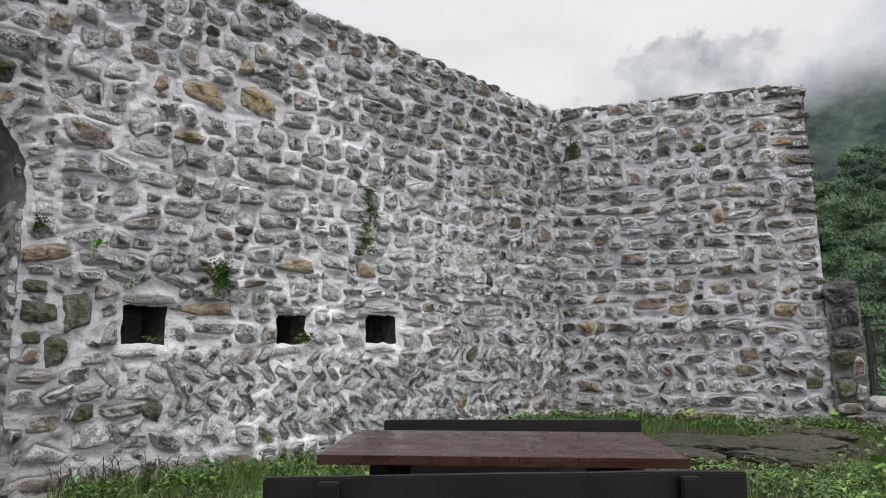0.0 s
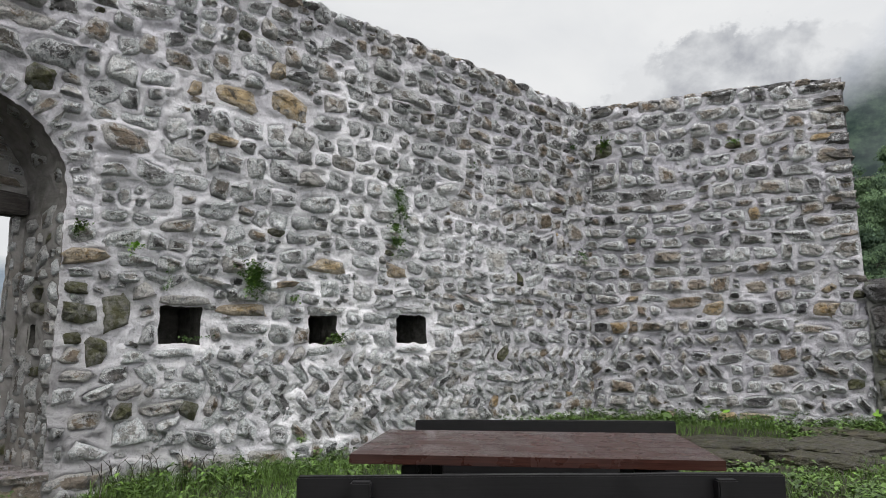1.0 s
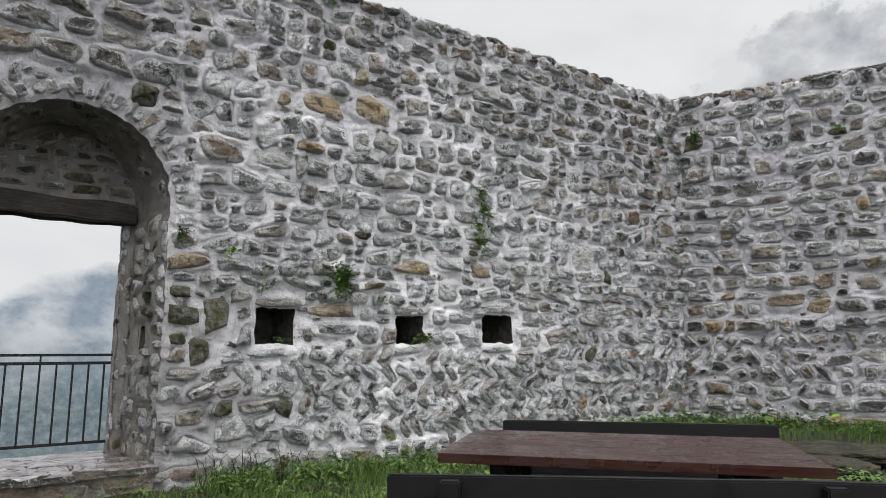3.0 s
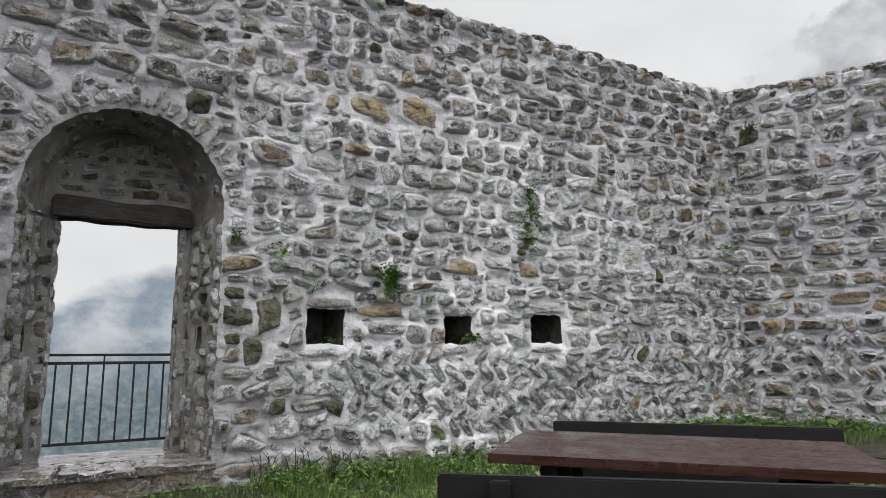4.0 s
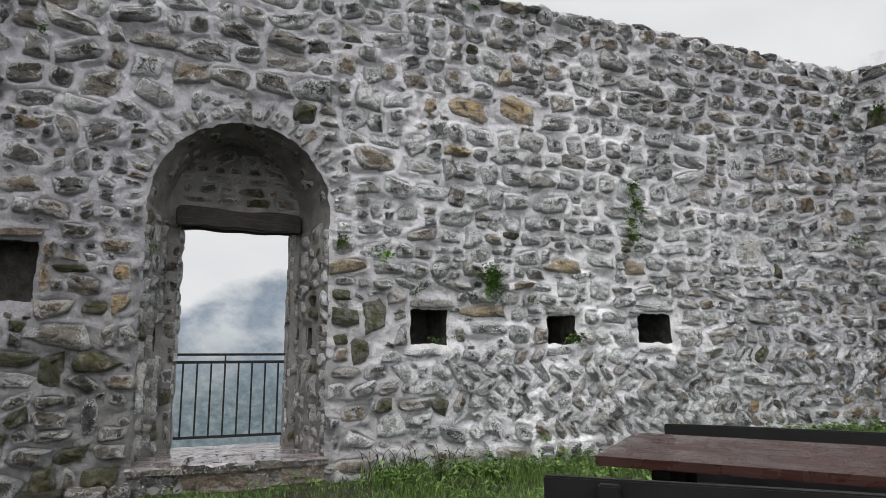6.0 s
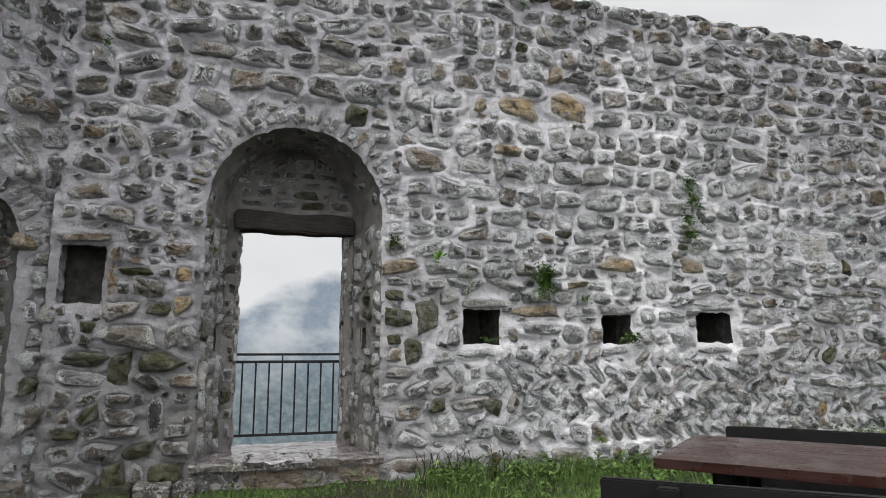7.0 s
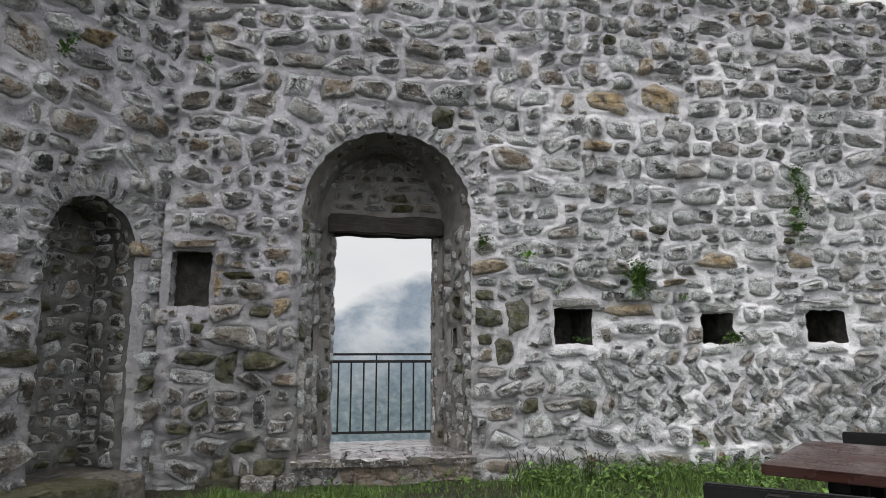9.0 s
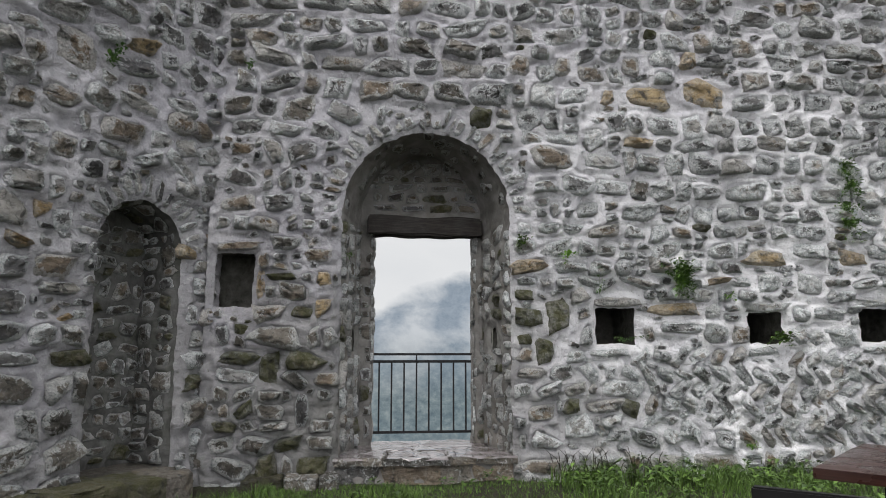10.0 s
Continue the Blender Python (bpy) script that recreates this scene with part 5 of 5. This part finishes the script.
wall_plant("bushy green fern tuft above the square hole", MAIN, 3.14, 1.92, 0.26, 0.50, 560, 0.055, WALL_WEED, 1, 0.38)
wall_plant("bushy green fern tuft above the square hole", MAIN, 3.18, 2.05, 0.14, 0.22, 120, 0.045, WEED, 21, 0.3)
wall_plant("small green seedling in a mortar joint", MAIN, 3.65, 1.77, 0.09, 0.12, 40, 0.035, BRIGHT, 2, 0.3)
wall_plant("pale green tuft at the edge of the doorway", MAIN, 1.49, 2.31, 0.15, 0.22, 110, 0.04, WEED, 3, 0.5)
wall_plant("bright green leafy sprig on the wall", MAIN, 1.96, 2.19, 0.17, 0.14, 60, 0.05, BRIGHT, 4, 0.5)
for k in range(4):
    wall_plant("long hanging fern down the wall face", MAIN, 5.08 + 0.05 * math.sin(k * 2.0), 3.20 - 0.21 * k, 0.26, 0.32, 150, 0.05, WALL_WEED, 30 + k, 0.7)
wall_plant("green leafy weed growing out of the hole", MAIN, 4.19, 1.35, 0.30, 0.22, 170, 0.055, WEED, 5, 0.45)
wall_plant("low green leaves on the floor of the hole", MAIN, 2.52, 1.32, 0.30, 0.10, 60, 0.035, FERN, 6, 0.1)
wall_plant("small sprout near the foot of the wall", MAIN, 3.78, 0.28, 0.10, 0.14, 45, 0.04, BRIGHT, 7, 0.4)
wall_plant("small green tuft in the corner joint", MAIN, -1.27, 4.04, 0.14, 0.12, 60, 0.035, FERN, 8, 0.5)
wall_plant("small green tuft in the corner joint", MAIN, 8.94, 2.80, 0.22, 0.3, 90, 0.05, FERN, 9, 0.7)
wall_plant("small green tuft in the corner joint", MAIN, 8.79, 4.58, 0.18, 0.2, 60, 0.05, FERN, 10, 0.5)
wall_plant("thin dark weed above the hole lintel", MAIN, 2.29, 1.81, 0.08, 0.30, 40, 0.03, FERN, 11, 0.0)
wall_plant("green leafy tuft high on the wall", RIGHT_FACE, -1.30, 4.66, 0.28, 0.32, 150, 0.06, WEED, 12, 0.5)
wall_plant("yellow green cushion of moss in a joint", RIGHT_FACE, 0.73, 4.52, 0.22, 0.13, 110, 0.03, BRIGHT, 13, 0.5)
wall_plant("tuft of dry green grass in a joint", LEFT, 3.39, 3.66, 0.12, 0.34, 80, 0.05, FERN, 14, 0.5)
wall_plant("tiny sprout at the doorway edge", MAIN, -0.24, 2.13, 0.07, 0.10, 30, 0.03, WEED, 15, 0.4)
wall_plant("dark fern tuft on the wall face", MAIN, 6.36, 3.82, 0.2, 0.2, 70, 0.045, FERN, 16, 0.6)
wall_plant("small sprig on the wall crest", MAIN, 2.98, 5.09, 0.10, 0.14, 40, 0.035, FERN, 17, 0.4)

# dead stems at the foot of the main wall
dead = tagged(new("dried_plant"), "dark dried stems bent over at the wall foot", "plant")
r = random.Random(77)
paths = []
for _ in range(44):
    u, lean, top = r.uniform(1.75, 2.75), r.uniform(-0.22, 0.22), r.uniform(0.14, 0.34)
    base = MAIN.at(u, 0.0, r.uniform(0.1, 0.25))
    paths.append([(base[0] + MAIN.right[0] * lean * t * t, base[1] + MAIN.right[1] * lean * t * t, top * math.sin(min(t * 1.9, 2.3)) / 1.0) for t in (0, 0.25, 0.5, 0.75, 1.0)])
part("stem", stem_mesh("stem", paths, 0.006, DEAD), dead)


def big_leaf_plant(x, y, count, size, seed):
    """A few large round leaves on stalks."""
    q = random.Random(seed)
    ob = tagged(new("broadleaf_plant"), "young plant with large bright green round leaves", "plant", "broad-leaved plants in the yard")
    ob.matrix_world = pose(x, y, float(ground_height(np.array(x), np.array(y))))
    for k in range(count):
        a, reach, hgt, s = q.uniform(0, 6.28), q.uniform(0.04, 0.2), q.uniform(0.08, 0.24), size * q.uniform(0.7, 1.2)
        tip = Vector((math.cos(a) * reach, math.sin(a) * reach, hgt))
        bm = bmesh.new()
        mid = bm.verts.new((0, 0, -0.12 * s))
        ring = [bm.verts.new((s * (0.5 + 0.06 * q.random()) * math.cos(t * 0.5236) * (0.86 if t == 0 else 1), s * 0.48 * math.sin(t * 0.5236), 0.05 * s * math.cos(t * 1.57 + k))) for t in range(12)]
        for t in range(12):
            bm.faces.new((mid, ring[t], ring[(t + 1) % 12]))
        stalk = part("stalk", stem_mesh("stalk", [[(0, 0, 0), tuple(tip * 0.5 + Vector((0, 0, 0.02))), tuple(tip)]], 0.004, WEED), ob)
        part("leaf", bm_mesh("leaf", bm, BRIGHT if k % 3 else WEED, True), stalk, m=Matrix.Translation(tip) @ pose(0, 0, 0, q.uniform(-25, 25), q.uniform(5, 40), math.degrees(a)))
    return ob


for k, (x, y, c, s) in enumerate(((4.35, 6.55, 5, 0.12), (4.45, 6.75, 4, 0.10), (5.9, 9.9, 8, 0.17), (5.3, 10.2, 6, 0.14), (4.7, 10.4, 6, 0.12), (2.8, 10.2, 5, 0.10), (4.9, 7.6, 6, 0.08), (3.7, 10.4, 6, 0.14))):
    big_leaf_plant(x, y, c, s, 300 + k)

# ---- bare rock by the right hand wall ----
for k, (x, y, sx, sy) in enumerate(((3.3, 8.5, 1.5, 1.1), (4.3, 8.3, 1.3, 1.0), (2.75, 7.8, 0.9, 0.7), (3.8, 7.6, 1.1, 0.6), (4.9, 9.1, 1.0, 0.7))):
    rock = tagged(new("rock_outcrop", boulder_mesh("rock_outcrop", 800 + k, ROCK, 0.45, 5, 0.09)), "flat dark wet rock showing through the turf", "rock", "rocks in the turf")
    rock.matrix_world = pose(x, y, float(ground_height(np.array(x), np.array(y))) - 0.02, 0, 0, 40 * k) @ Matrix.Diagonal((sx * 1.15, sy * 1.15, 0.30, 1))


# ---- woods on the hillside ----
def woods():
    n = 175
    az, r = np.radians(rs.uniform(-39, -25, n)), 55 + 82 * rs.uniform(0, 1, n) ** 0.8
    x, y = -r * np.sin(az), r * np.cos(az)
    z = ground_height(x, y)
    verts, faces, count = [], [], 0
    for i in range(n):
        hgt, rad = rs.uniform(7, 13), rs.uniform(2.6, 4.6)
        lobes = rs.randint(6, 10)
        c = np.stack([rs.normal(0, rad * 0.42, lobes), rs.normal(0, rad * 0.42, lobes), rs.uniform(hgt * 0.35, hgt, lobes)], 1)
        m = 290
        d = rs.normal(0, 1, (lobes, m, 3))
        d = d / np.linalg.norm(d, axis=2, keepdims=True)
        d[:, :, 2] = np.abs(d[:, :, 2]) * 0.95 - 0.25
        inner = (np.arange(m) < 90)[None, :, None]
        lobe_r = rs.uniform(0.35, 0.62, (lobes, 1, 1)) * rad
        far = np.where(inner, rs.uniform(0.45, 0.75, (lobes, m, 1)), rs.uniform(0.75, 1.1, (lobes, m, 1)))
        p = (c[:, None] + d * lobe_r * far * np.array([1, 1, 0.75])).reshape(-1, 3) + np.array([x[i], y[i], z[i] - 1])
        # sprays hang down over the crown like shingles
        o = (d * (d[:, :, 2:] + 0.25) - np.array([0, 0, 1.0]) + rs.normal(0, 0.3, d.shape)).reshape(-1, 3)
        big = np.broadcast_to(inner, d.shape)[:, :, 0].ravel()
        v, f = leaves(p, o / np.linalg.norm(o, axis=1, keepdims=True), np.where(big, rs.uniform(0.36, 0.56, len(p)), rs.uniform(0.13, 0.26, len(p))) * min(1.1, 0.25 + r[i] / 150), np.full(len(p), 0.1), 0.8)
        verts.append(v)
        faces.append(f + count)
        count += len(v)
    return grid_mesh("hillside_woods", np.concatenate(verts), np.concatenate(faces), [WOODS], False)


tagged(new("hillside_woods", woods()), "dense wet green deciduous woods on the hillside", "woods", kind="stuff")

# ---- loose stones of the walls ----
for shape, kind, owner, m in LAID:
    ob = bpy.data.objects.new("stone", shape_mesh(shape, kind))
    scene.collection.objects.link(ob)
    ob.parent = owner
    ob.matrix_local = m
